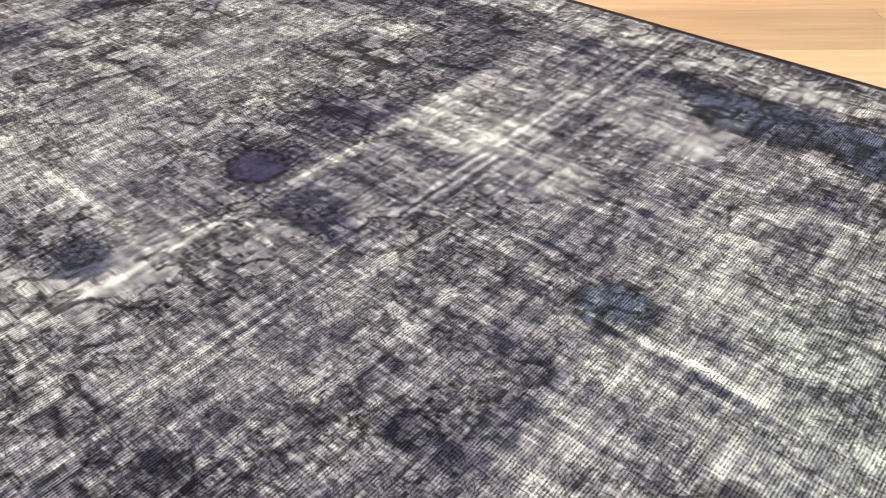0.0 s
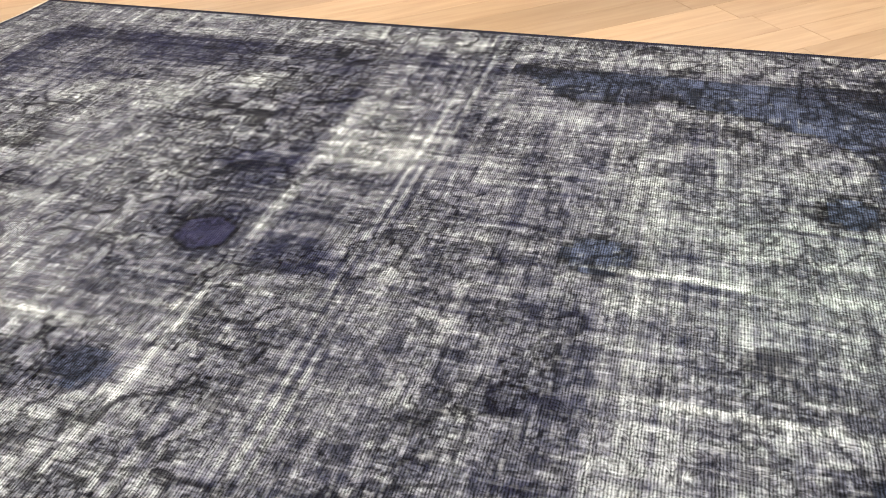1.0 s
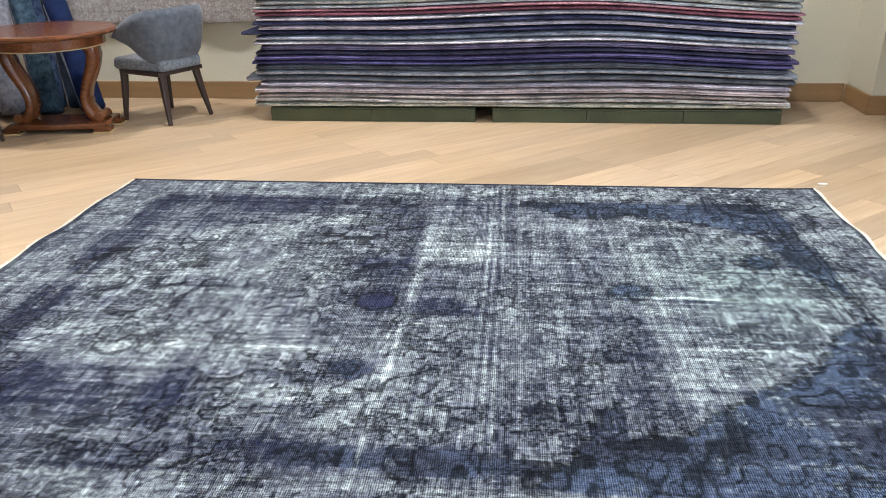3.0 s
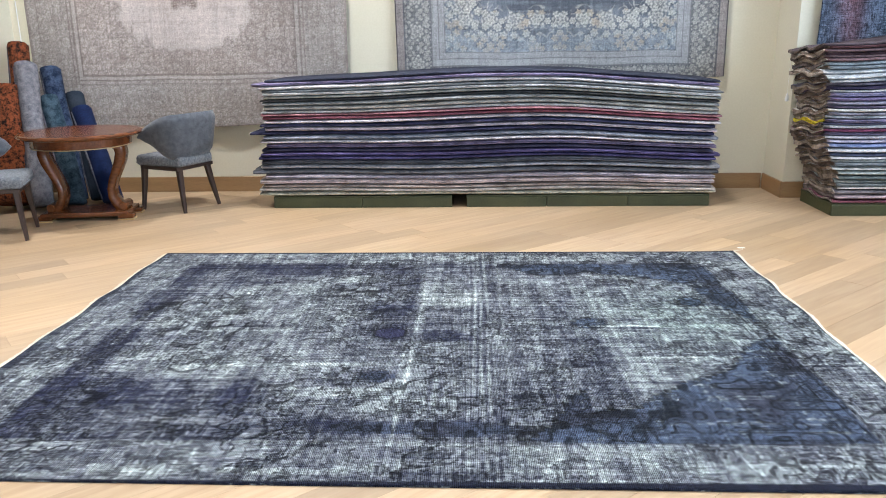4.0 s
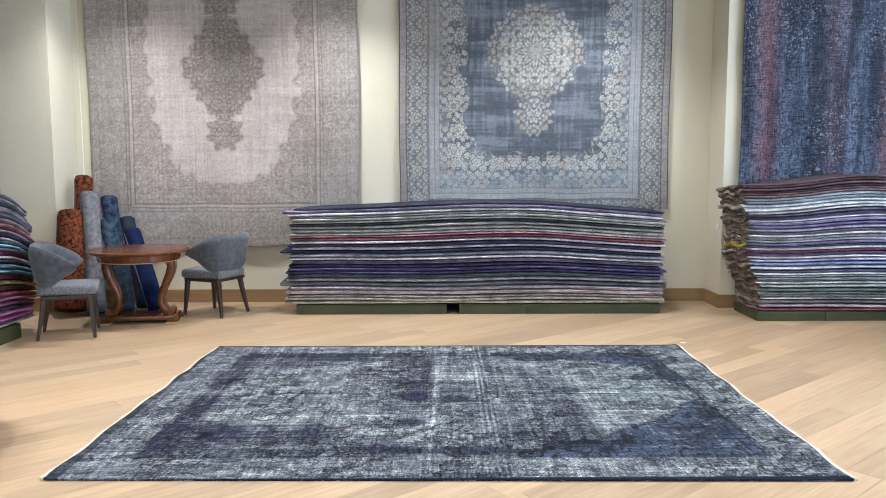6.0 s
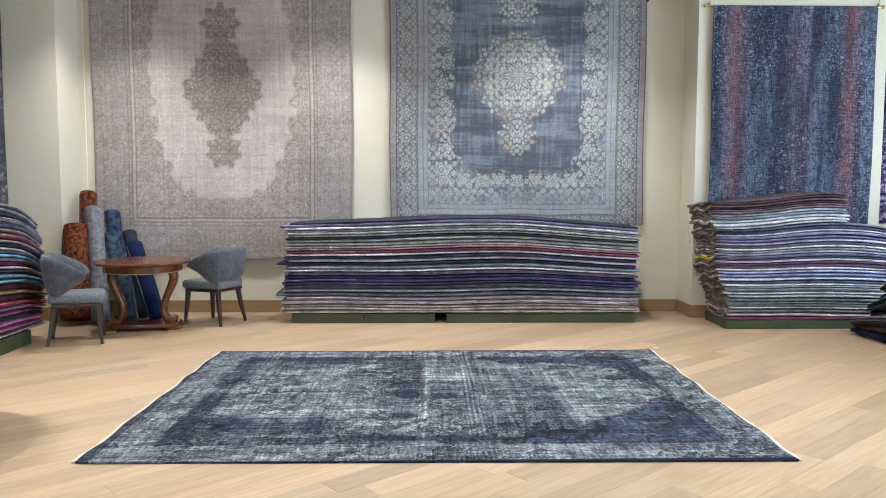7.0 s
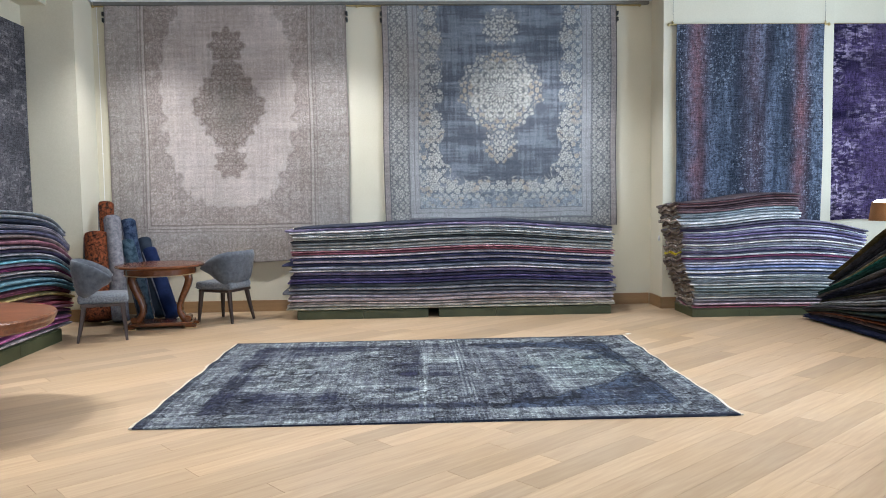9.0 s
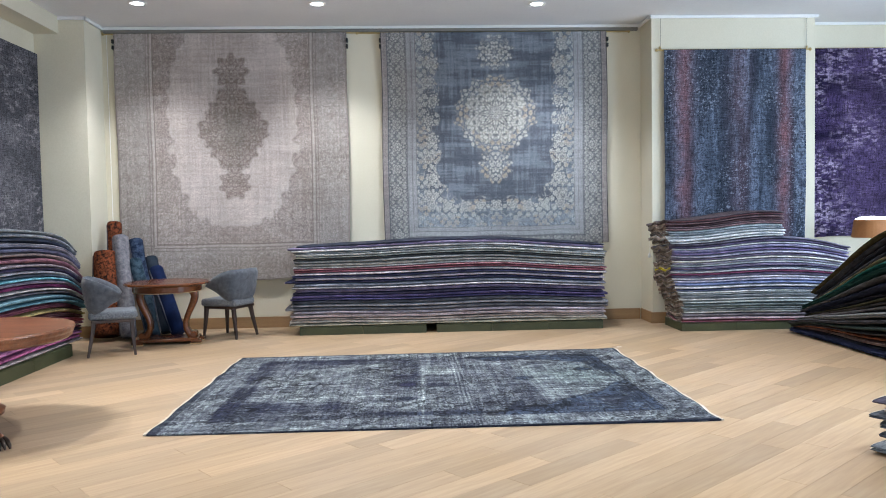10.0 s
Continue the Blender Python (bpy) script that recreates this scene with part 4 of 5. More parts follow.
def folded_rug(m, length, depth, thick, lift, front, ends, colour, rs, label, group, ruffle=0.0, share=0.0, bind=None):
    """A rug folded to a long pad: its fold faces -y, it runs along x. lift(x), front(x): its base height and fold line."""
    t = thing("folded_rug", m, label, "folded rug", group)
    n = 44
    a, b = ends
    xs = np.linspace(a, length - b, n)
    ph = rs.rand(6) * 6.28
    # a full, rounded fold, on some rugs creased where the layers meet
    crease = 0.9 * thick / depth * (rs.rand() < 0.45)
    waves = (0.88, 0.76, 0.64, 0.52, 0.40, 0.28) if ruffle > 0.02 else ()
    prof = [(1.0, 0.0)] + [(w, 0.0) for w in waves]
    prof.append((3.0 * thick / depth, 0.0))
    for k in range(13):
        e = -1 + k / 6
        prof.append((1.5 * thick / depth * (1 - math.sqrt(max(0.0, 1 - e * e))) + crease * math.exp(-((e / 0.14) ** 2)), 0.5 + 0.41 * e))
    prof.append((3.0 * thick / depth, 1.0))
    prof += [(w, 1.0) for w in waves[::-1]] + [(1.0, 1.0)]
    verts, faces = [], []
    q = len(prof)
    for k, x in enumerate(xs):
        f = front(x) + 0.008 * math.sin(x * 2.1 + ph[0]) + 0.004 * math.sin(x * 6.3 + ph[1])
        base = lift(x)
        th = thick * (1.0 + 0.05 * math.sin(x * 3.1 + ph[2]) + 0.03 * math.sin(x * 8 + ph[3]))
        tip = 1.0 if 0 < k < n - 1 else 0.93
        for py, pz in prof:
            verts.append((x + 0.012 * math.sin(py * 9 + ph[4]) * (k in (0, n - 1)), f + py * depth, base + (0.5 + (pz - 0.5) * tip) * th + ruffle * math.exp(-(x - xs[0]) * 5) * (math.sin(py * 11.0 + share * 2.0) * 0.36 - 1.2 * py * share)))
    for k in range(n - 1):
        for j in range(q):
            i, l = k * q, (k + 1) * q
            faces.append((i + j, l + j, l + (j + 1) % q, i + (j + 1) % q))
    faces += [tuple(range(q))[::-1][::-1], tuple((n - 1) * q + j for j in range(q))[::-1]]
    pad = link_mesh("pad", verts, faces, pile_mat(colour), t, smooth=True)
    # pale bindings at the two ends
    for e, s in ((0, -1), (n - 1, 1)):
        ring = [Vector(v) for v in verts[e * q : e * q + q]]
        mid = sum(ring, Vector()) / q
        vs, fs = [], []
        for r in ring:
            vs.append(mid + (r - mid) * 0.96 + Vector((-s * 0.004, 0, 0)))
        for r in ring:
            vs.append(mid + (r - mid) * (0.95 if ruffle > 0.02 else 0.88) + Vector((s * (0.004 + 0.010 * rs.rand()), 0, 0)))
        for j in range(q):
            fs.append((j, (j + 1) % q, q + (j + 1) % q, q + j))
        fs.append(tuple(range(q, 2 * q)))
        link_mesh("binding", [tuple(v) for v in vs], fs, bind or (FRINGE if rs.rand() < 0.55 else pile_mat(colour)), pad)
    return t


def describe(c):
    r, g, b = c
    lum = 0.3 * r + 0.6 * g + 0.1 * b
    hue = "grey"
    if r > 1.6 * g and b > 1.1 * g:
        hue = "crimson"
    elif r > 1.5 * g:
        hue = "rust"
    elif b > 1.5 * g and r > 1.1 * g:
        hue = "purple"
    elif b > 1.35 * r and g > 0.9 * b:
        hue = "teal"
    elif b > 1.25 * r:
        hue = "blue"
    elif g > 1.2 * b and r > 1.15 * b:
        hue = "beige"
    tone = "dark" if lum < 0.07 else "pale" if lum > 0.3 else "faded"
    return f"{tone} {hue}"


def pile(m, length, depth, base, tops, colours, thick, rs, group, where, reach, front_of, end_of, ruffle=0.0, binds=None, amp=0.006, hang=None, spread=(0.55, 1.5)):
    """Folded rugs one upon another. tops(x): the pile's height over its base; each layer takes its share of it."""
    n = len(colours)
    gains = [spread[0] + (spread[1] - spread[0]) * rs.rand() for _ in colours]
    colours = [tuple(round(min(v * g, 0.8), 3) for v in c) for c, g in zip(colours, gains)]
    shares = np.array([0.6 + 0.7 * rs.rand() for _ in range(n)])
    cum = np.concatenate([[0], np.cumsum(shares)]) / shares.sum()
    for k, c in enumerate(colours):
        lo, hi = cum[k], cum[k + 1]
        ph = 3.0 * lo + 0.25 * rs.rand()

        def lift(x, lo=lo, ph=ph):
            return (base(x) if callable(base) else base) + lo * tops(x) + amp * math.sin(x * 2.6 + ph) * (lo > 0) - (hang(x, lo) if hang else 0.0)

        t = (hi - lo) * tops(length * 0.45) * thick
        off = rs.rand() * 0.03 - 0.012
        ends = end_of(lo, rs)
        folded_rug(m, length, depth, t, lift, lambda x, off=off, lo=lo: front_of(x, lo) + off, ends, c, rs,
                   f"{describe(c)} rug folded flat {where}", group, ruffle, lo, binds(lo, k) if binds else None)


def platform(m, runs, depth, height, group, label):
    """Low green timber plinths: runs of (x0, x1), each of boards with visible joints."""
    for x0, x1 in runs:
        t = thing("plinth", m, label, "plinth", group)
        count = max(1, round((x1 - x0) / 0.8))
        step = (x1 - x0) / count
        for k in range(count):
            part("front_board", box(x0 + k * step + 0.002, x0 + (k + 1) * step - 0.002, 0, 0.022, 0.001, height - 0.012, 0.003), GREEN, t)
        part("deck", box(x0, x1, 0.005, depth, height - 0.011, height, 0.003), GREEN, t)
        for x in (x0 + 0.002, x1 - 0.024):
            part("end_board", box(x, x + 0.022, 0.025, depth, 0.001, height - 0.012, 0.003), GREEN, t)


MAIN = [(0.42, 0.41, 0.33), (0.48, 0.39, 0.35), (0.26, 0.22, 0.20), (0.47, 0.38, 0.37), (0.42, 0.37, 0.41), (0.09, 0.09, 0.10), (0.24, 0.24, 0.26), (0.13, 0.13, 0.15), (0.045, 0.04, 0.10), (0.10, 0.08, 0.18),
        (0.05, 0.045, 0.08), (0.17, 0.14, 0.22), (0.40, 0.38, 0.40), (0.20, 0.21, 0.25), (0.03, 0.03, 0.07), (0.46, 0.40, 0.43), (0.04, 0.04, 0.085), (0.38, 0.36, 0.38), (0.17, 0.06, 0.08), (0.33, 0.16, 0.18),
        (0.60, 0.55, 0.49), (0.42, 0.40, 0.37), (0.27, 0.28, 0.28), (0.055, 0.055, 0.06), (0.34, 0.36, 0.34), (0.52, 0.52, 0.51), (0.24, 0.25, 0.26), (0.60, 0.57, 0.60), (0.25, 0.21, 0.33), (0.03, 0.033, 0.05)]
rs = np.random.RandomState(12)
m_main = pose(-1.69, 3.03, 0)
platform(m_main, [(0.09, 1.70), (1.83, 3.98)], 0.72, 0.105, "plinths under the piles", "low green painted timber plinth under folded rugs")


def curve(points):
    xs, zs = zip(*points)
    return lambda x: float(np.interp(x, xs, zs))


def smooth_curve(points):
    """A soft line through a few (x, height) pairs."""
    f = curve(points)
    return lambda x: sum(f(x + d) for d in (-0.24, -0.16, -0.08, 0, 0.08, 0.16, 0.24)) / 7


pile(m_main, 4.02, 0.74, 0.107, smooth_curve([(-0.5, 1.00), (0, 1.02), (0.5, 1.05), (2.7, 1.10), (3.3, 1.05), (4.1, 0.96), (4.5, 0.95)]), MAIN, 0.97, rs,
     "rugs in the long pile", "in the long pile", None, lambda x, h: -0.01, lambda h, rs: (rs.rand() * 0.07 - 0.03 + 0.05 * h - (0.12 if 0.16 < h < 0.20 else 0.07 if 0.5 < h < 0.53 or 0.92 < h < 0.95 else 0), rs.rand() * 0.07 - 0.03 + 0.03 * h), ruffle=0.008, spread=(0.95, 1.35), amp=0.009)

RIGHT = [(0.17, 0.06, 0.08), (0.24, 0.19, 0.20), (0.12, 0.11, 0.12), (0.36, 0.35, 0.33), (0.15, 0.16, 0.16), (0.34, 0.36, 0.34), (0.10, 0.12, 0.12), (0.28, 0.31, 0.30), (0.42, 0.43, 0.42), (0.13, 0.14, 0.15),
         (0.30, 0.32, 0.32), (0.55, 0.58, 0.61), (0.07, 0.08, 0.13), (0.46, 0.48, 0.53), (0.13, 0.16, 0.28), (0.24, 0.23, 0.29), (0.42, 0.41, 0.44), (0.10, 0.085, 0.13), (0.17, 0.05, 0.10), (0.48, 0.49, 0.54),
         (0.08, 0.08, 0.13), (0.15, 0.13, 0.20), (0.36, 0.42, 0.46), (0.20, 0.19, 0.23), (0.48, 0.44, 0.37), (0.13, 0.105, 0.16), (0.36, 0.35, 0.42), (0.11, 0.09, 0.17), (0.24, 0.22, 0.33), (0.50, 0.51, 0.57), (0.08, 0.065, 0.12), (0.16, 0.15, 0.20)]
YELLOW = pile_mat((0.50, 0.42, 0.03))
BACKS = [pile_mat(c) for c in ((0.20, 0.155, 0.125), (0.12, 0.095, 0.085), (0.30, 0.25, 0.21), (0.16, 0.13, 0.10))]
RIGHT_TOP = [(0.42, 0.48, 0.52), (0.40, 0.45, 0.50), (0.46, 0.51, 0.54), (0.34, 0.38, 0.42), (0.44, 0.48, 0.50), (0.16, 0.10, 0.11), (0.22, 0.15, 0.16), (0.09, 0.05, 0.06), (0.20, 0.13, 0.14), (0.17, 0.08, 0.09), (0.13, 0.10, 0.11)]
m_right = pose(3.14, 2.60, 0, 0, 0, 0)
platform(m_right, [(0.02, 2.1)], 0.62, 0.105, "plinths under the piles", "low green painted timber plinth under folded rugs")
right_tops = smooth_curve([(-0.3, 0.97), (0.3, 0.98), (0.9, 1.06), (1.35, 1.06), (1.8, 1.0), (2.3, 0.86)])
pile(m_right, 2.16, 0.66, 0.107, right_tops, RIGHT, 0.97, rs, "rugs in the pile by the pier", "in the pier pile",
     None, lambda x, h: 0.0 - 0.05 * h * math.sin(x * 1.4), lambda h, rs: (rs.rand() * 0.025 + 0.03 - 0.20 * h + 0.03 * math.sin(h * 9), rs.rand() * 0.06), ruffle=0.05, spread=(1.0, 1.6), binds=lambda lo, k: YELLOW if k == 21 else BACKS[k % 4])
pile(m_right, 1.32, 0.66, lambda x: 0.109 + right_tops(x), smooth_curve([(-0.3, 0.29), (0.3, 0.31), (0.9, 0.33), (1.4, 0.30)]), RIGHT_TOP, 0.97, rs, "rugs in the pile by the pier", "topping the pier pile",
     None, lambda x, h: -0.05, lambda h, rs: (rs.rand() * 0.05 - 0.19 - 0.04 * h, rs.rand() * 0.05), ruffle=0.05, binds=lambda lo, k: BACKS[k % 3])

LEFT = [(0.28, 0.24, 0.24), (0.20, 0.06, 0.13), (0.26, 0.10, 0.19), (0.10, 0.07, 0.10), (0.30, 0.11, 0.22), (0.16, 0.07, 0.10), (0.22, 0.05, 0.07), (0.12, 0.05, 0.05), (0.25, 0.20, 0.08),
        (0.16, 0.05, 0.07), (0.10, 0.20, 0.25), (0.16, 0.27, 0.32), (0.08, 0.08, 0.10), (0.36, 0.34, 0.33), (0.24, 0.05, 0.15), (0.20, 0.17, 0.21), (0.13, 0.30, 0.36), (0.10, 0.12, 0.15),
        (0.32, 0.31, 0.33), (0.10, 0.08, 0.15), (0.22, 0.19, 0.21), (0.24, 0.11, 0.14), (0.30, 0.24, 0.23), (0.12, 0.12, 0.19), (0.20, 0.19, 0.22), (0.07, 0.08, 0.12), (0.22, 0.24, 0.27), (0.30, 0.33, 0.35)]
m_left = pose(-3.95, -1.6, 0, 0, 0, 90)
platform(m_left, [(0.0, 3.55)], 0.8, 0.14, "plinths under the piles", "low green painted timber plinth under folded rugs")
pile(m_left, 4.0, 0.82, 0.142, smooth_curve([(-0.5, 1.28), (2.4, 1.29), (2.8, 1.28), (3.3, 1.24), (3.7, 1.12), (4.1, 0.72), (4.4, 0.5)]), LEFT, 0.97, rs, "rugs in the pile by the side wall", "in the side wall pile",
     None, lambda x, h: 0.0, lambda h, rs: (0.0, rs.rand() * 0.10 + 0.30 * abs(h - 0.45)), spread=(0.7, 1.5))

DARK = [(0.015, 0.018, 0.045), (0.02, 0.02, 0.03), (0.22, 0.15, 0.13), (0.28, 0.10, 0.05), (0.05, 0.045, 0.05), (0.03, 0.045, 0.04), (0.10, 0.09, 0.10), (0.27, 0.27, 0.27), (0.14, 0.125, 0.13), (0.10, 0.085, 0.08),
        (0.09, 0.08, 0.045), (0.02, 0.02, 0.03), (0.015, 0.018, 0.04), (0.10, 0.095, 0.105), (0.015, 0.06, 0.055), (0.02, 0.09, 0.075), (0.20, 0.16, 0.09), (0.07, 0.07, 0.085), (0.02, 0.02, 0.03), (0.05, 0.05, 0.06), (0.10, 0.08, 0.03)]
m_dark = pose(4.42, 2.42, 0, 0, 0, -90)
pile(m_dark, 3.4, 0.95, 0.003, smooth_curve([(-0.3, 0.04), (0.0, 0.08), (0.35, 0.46), (0.95, 0.84), (1.45, 1.13), (1.9, 1.31), (2.4, 1.37), (4, 1.37)]), DARK, 0.97, rs, "rugs in the slumped pile", "slumped in a dark pile",
     None, lambda x, h: -0.08 * math.exp(-x * 1.6) + 0.06 * math.sin(h * 17) + 0.10 * h, lambda h, rs: (0.02 + 0.16 * rs.rand() + 0.40 * h, 0.1 * rs.rand()), amp=0.026, ruffle=0.03, spread=(0.5, 1.3))

NEAR = [(0.12, 0.13, 0.14), (0.30, 0.29, 0.27), (0.07, 0.08, 0.10), (0.16, 0.18, 0.20), (0.10, 0.11, 0.13), (0.30, 0.27, 0.26), (0.07, 0.06, 0.08)]
pile(pose(2.56, -2.30, 0, 0, 0, -62), 1.6, 0.7, 0.003, smooth_curve([(-0.2, 0.33), (0.4, 0.36), (2, 0.36)]), NEAR, 0.97, rs, "rugs in the low pile", "in a low floor pile",
     None, lambda x, h: 0.0, lambda h, rs: (rs.rand() * 0.12 - 0.05, 0.0))


# ---- seats and tables ----
def tub_chair():
    t = thing("tub_chair", pose(0, 0, 0), "grey upholstered tub chair with dark tapered wooden legs", "chair", "chairs by the small table")
    seat = box(-0.25, 0.25, -0.26, 0.24, 0.405, 0.495, 0.032, segments=3)
    for v in seat.verts:
        r = math.hypot(v.co.x, v.co.y)
        if v.co.z > 0.45:
            v.co.z += 0.012 * (1 - (r / 0.36) ** 2)
        if v.co.y > 0:
            v.co.x *= 1 - 0.22 * (v.co.y / 0.24) ** 2
    s = part("seat", seat, CLOTH_LIGHT, t, "light grey woven seat pad", smooth=True)
    part("seat_piping", sweep([(-0.235, -0.262, 0.43), (0, -0.266, 0.43), (0.235, -0.262, 0.43)], [(0.008, 0.008)] * 3, side=Vector((0, 0, 1))), CLOTH, s)
    part("seat_frame", box(-0.225, 0.225, -0.23, 0.21, 0.372, 0.404, 0.006), WALNUT, t)
    # the wrapped back: higher behind, swept down to rounded wings
    bm = bmesh.new()
    rings = []
    steps = 41
    for k in range(steps):
        s_ = -1 + 2 * k / (steps - 1)
        an = s_ * radians(106)
        e = abs(s_)
        top = 0.87 - 0.02 * e**2 - 0.15 * max(0, (e - 0.40) / 0.60) ** 1.5
        low = 0.47 + 0.14 * ease(np.float64(e), 0.40, 1.0)
        round_ = max(0.0, (e - 0.90) / 0.10)
        midz = (top + low) / 2
        top, low = midz + (top - midz) * max(0.12, 1 - round_**3) ** 0.5, midz + (low - midz) * max(0.12, 1 - round_**3) ** 0.5
        ring = []
        rows = 7
        for side, th in ((1, 0.0), (-1, 0.0)):
            for j in range(rows):
                f = j / (rows - 1) if side > 0 else 1 - j / (rows - 1)
                z = low + (top - low) * f
                lean = 0.07 * f
                fat = 0.030 * math.sqrt(max(0.0, 1 - (2 * f - 1) ** 4)) + 0.004
                r = 0.265 + lean + side * fat
                # a flat rear that turns into the wings at soft corners
                r = r * 0.93 * (abs(math.sin(an)) ** 3.4 + abs(math.cos(an)) ** 3.4) ** (-1 / 3.4)
                ring.append(bm.verts.new((r * math.sin(an) * 1.02, -0.02 + r * math.cos(an) * 0.98, z)))
        rings.append(ring)
    q = len(rings[0])
    for a, b in zip(rings, rings[1:]):
        for j in range(q):
            bm.faces.new((a[j], a[(j + 1) % q], b[(j + 1) % q], b[j]))
    bm.faces.new(rings[0])
    bm.faces.new(rings[-1][::-1])
    part("backrest", bm, CLOTH, t, "wrapped grey fabric back", smooth=True)
    for x, y, sx, sy in ((-0.2, -0.2, -0.035, -0.03), (0.2, -0.2, 0.035, -0.03), (-0.17, 0.18, -0.045, 0.07), (0.17, 0.18, 0.045, 0.07)):
        part("leg", sweep([(x, y, 0.40), (x + sx * 0.4, y + sy * 0.4, 0.22), (x + sx, y + sy, 0.001)], [(0.056, 0.048), (0.046, 0.04), (0.028, 0.026)]), WALNUT, t)
    return t


def turn_of(dx, dy):
    """Degrees about z that turn -y towards (dx, dy)."""
    return math.degrees(math.atan2(dx, -dy))


chair = tub_chair()
chair.matrix_world = pose(-2.48, 3.13, 0, 0, 0, turn_of(-0.88, 0.40))
chair2 = copy_thing(chair, pose(-3.55, 2.06, 0, 0, 0, turn_of(0.94, 0.34)))


def scroll_table():
    t = thing("pedestal_table", pose(-3.13, 2.72, 0, 0, 0, 8), "polished cherry round table on scrolled legs and a plinth", "table")
    part("tabletop", lathe([(0.40, 0.712), (0.475, 0.714), (0.49, 0.722), (0.495, 0.732), (0.488, 0.743), (0.47, 0.75), (0.1, 0.75), (0.01, 0.75)], 48), CHERRY, t, smooth=False)
    part("apron", lathe([(0.385, 0.635), (0.40, 0.64), (0.40, 0.70), (0.41, 0.711), (0.05, 0.711)], 40), CHERRY, t)
    part("apron_bead", lathe([(0.383, 0.628), (0.40, 0.630), (0.40, 0.636), (0.383, 0.634)], 40), GILT, t, "thin gilt bead")
    plinth = box(-0.36, 0.36, -0.15, 0.15, 0.035, 0.075, 0.01)
    for v in plinth.verts:
        v.co.y *= 0.75 + 0.5 * (abs(v.co.x) / 0.36) ** 2
    part("plinth_board", plinth, CHERRY, t)
    for s in (-1, 1):
        line = ((0.285, 0.075), (0.24, 0.115), (0.208, 0.18), (0.205, 0.25), (0.228, 0.33), (0.265, 0.41), (0.30, 0.49), (0.318, 0.56), (0.31, 0.61), (0.285, 0.64))
        wide = (0.085, 0.07, 0.06, 0.058, 0.062, 0.07, 0.078, 0.08, 0.085, 0.09)
        fs = np.linspace(0, 9, 28)
        pts = [(s * float(np.interp(f, range(10), [p[0] for p in line])), 0, float(np.interp(f, range(10), [p[1] for p in line]))) for f in fs]
        sizes = [(float(np.interp(f, range(10), wide)), 0.17) for f in fs]
        leg = part("leg", sweep(pts, sizes), CHERRY, t, smooth=True)
        part("leg_volute", lathe([(0.004, -0.10), (0.03, -0.10), (0.036, -0.09), (0.036, 0.09), (0.03, 0.10), (0.004, 0.10)], 20, None, pose(s * 0.30, 0, 0.105, 90, 0, 0)), CHERRY, leg)
        for y in (-0.13, 0.13):
            foot = part("foot", box(s * 0.335 - 0.065, s * 0.335 + 0.065, y - 0.05, y + 0.05, 0.012, 0.05, 0.012), CHERRY, t)
            part("foot_sabot", box(s * 0.335 - 0.068, s * 0.335 + 0.068, y - 0.053, y + 0.053, 0.001, 0.0125, 0.003), GILT, foot, "gilt foot edge")


scroll_table()


def claw_table():
    t = thing("pedestal_table", pose(-3.30, -1.22, 0), "large round brown wooden table with bronze claw feet", "table")
    part("tabletop", lathe([(0.60, 0.655), (0.64, 0.66), (0.66, 0.675), (0.665, 0.70), (0.675, 0.715), (0.68, 0.735), (0.67, 0.748), (0.64, 0.75), (0.2, 0.75), (0.01, 0.75)], 64), TOPWOOD, t)
    part("pedestal", lathe([(0.20, 0.14), (0.21, 0.18), (0.15, 0.22), (0.09, 0.3), (0.075, 0.4), (0.11, 0.5), (0.10, 0.55), (0.16, 0.62), (0.3, 0.654)], 32), TOPWOOD, t, smooth=True)
    for turn in (-45, 104, 218):
        an = radians(turn)
        d = Vector((math.cos(an), math.sin(an), 0))
        side = Vector((-d.y, d.x, 0))
        pts = [d * r + Vector((0, 0, z)) for r, z in ((0.10, 0.15), (0.22, 0.125), (0.34, 0.09), (0.44, 0.065), (0.51, 0.055))]
        leg = part("leg", sweep(pts, [(0.10, 0.12), (0.09, 0.11), (0.075, 0.095), (0.065, 0.085), (0.06, 0.085)], side=side), TOPWOOD, t, smooth=True)
        claw = bmesh.new()
        for j in (-1.5, -0.5, 0.5, 1.5):
            o = side * (j * 0.026)
            toe = [d * r + o * (1 + 2.0 * (r - 0.5)) + Vector((0, 0, z)) for r, z in ((0.46, 0.055), (0.51, 0.062), (0.555, 0.05), (0.585, 0.028), (0.595, 0.008))]
            sweep(toe, [(0.034, 0.026), (0.036, 0.027), (0.032, 0.025), (0.024, 0.02), (0.012, 0.01)], claw, side=side)
        part("claw_foot", claw, BRONZE, leg, "dark bronze claw with four toes", smooth=True)


claw_table()


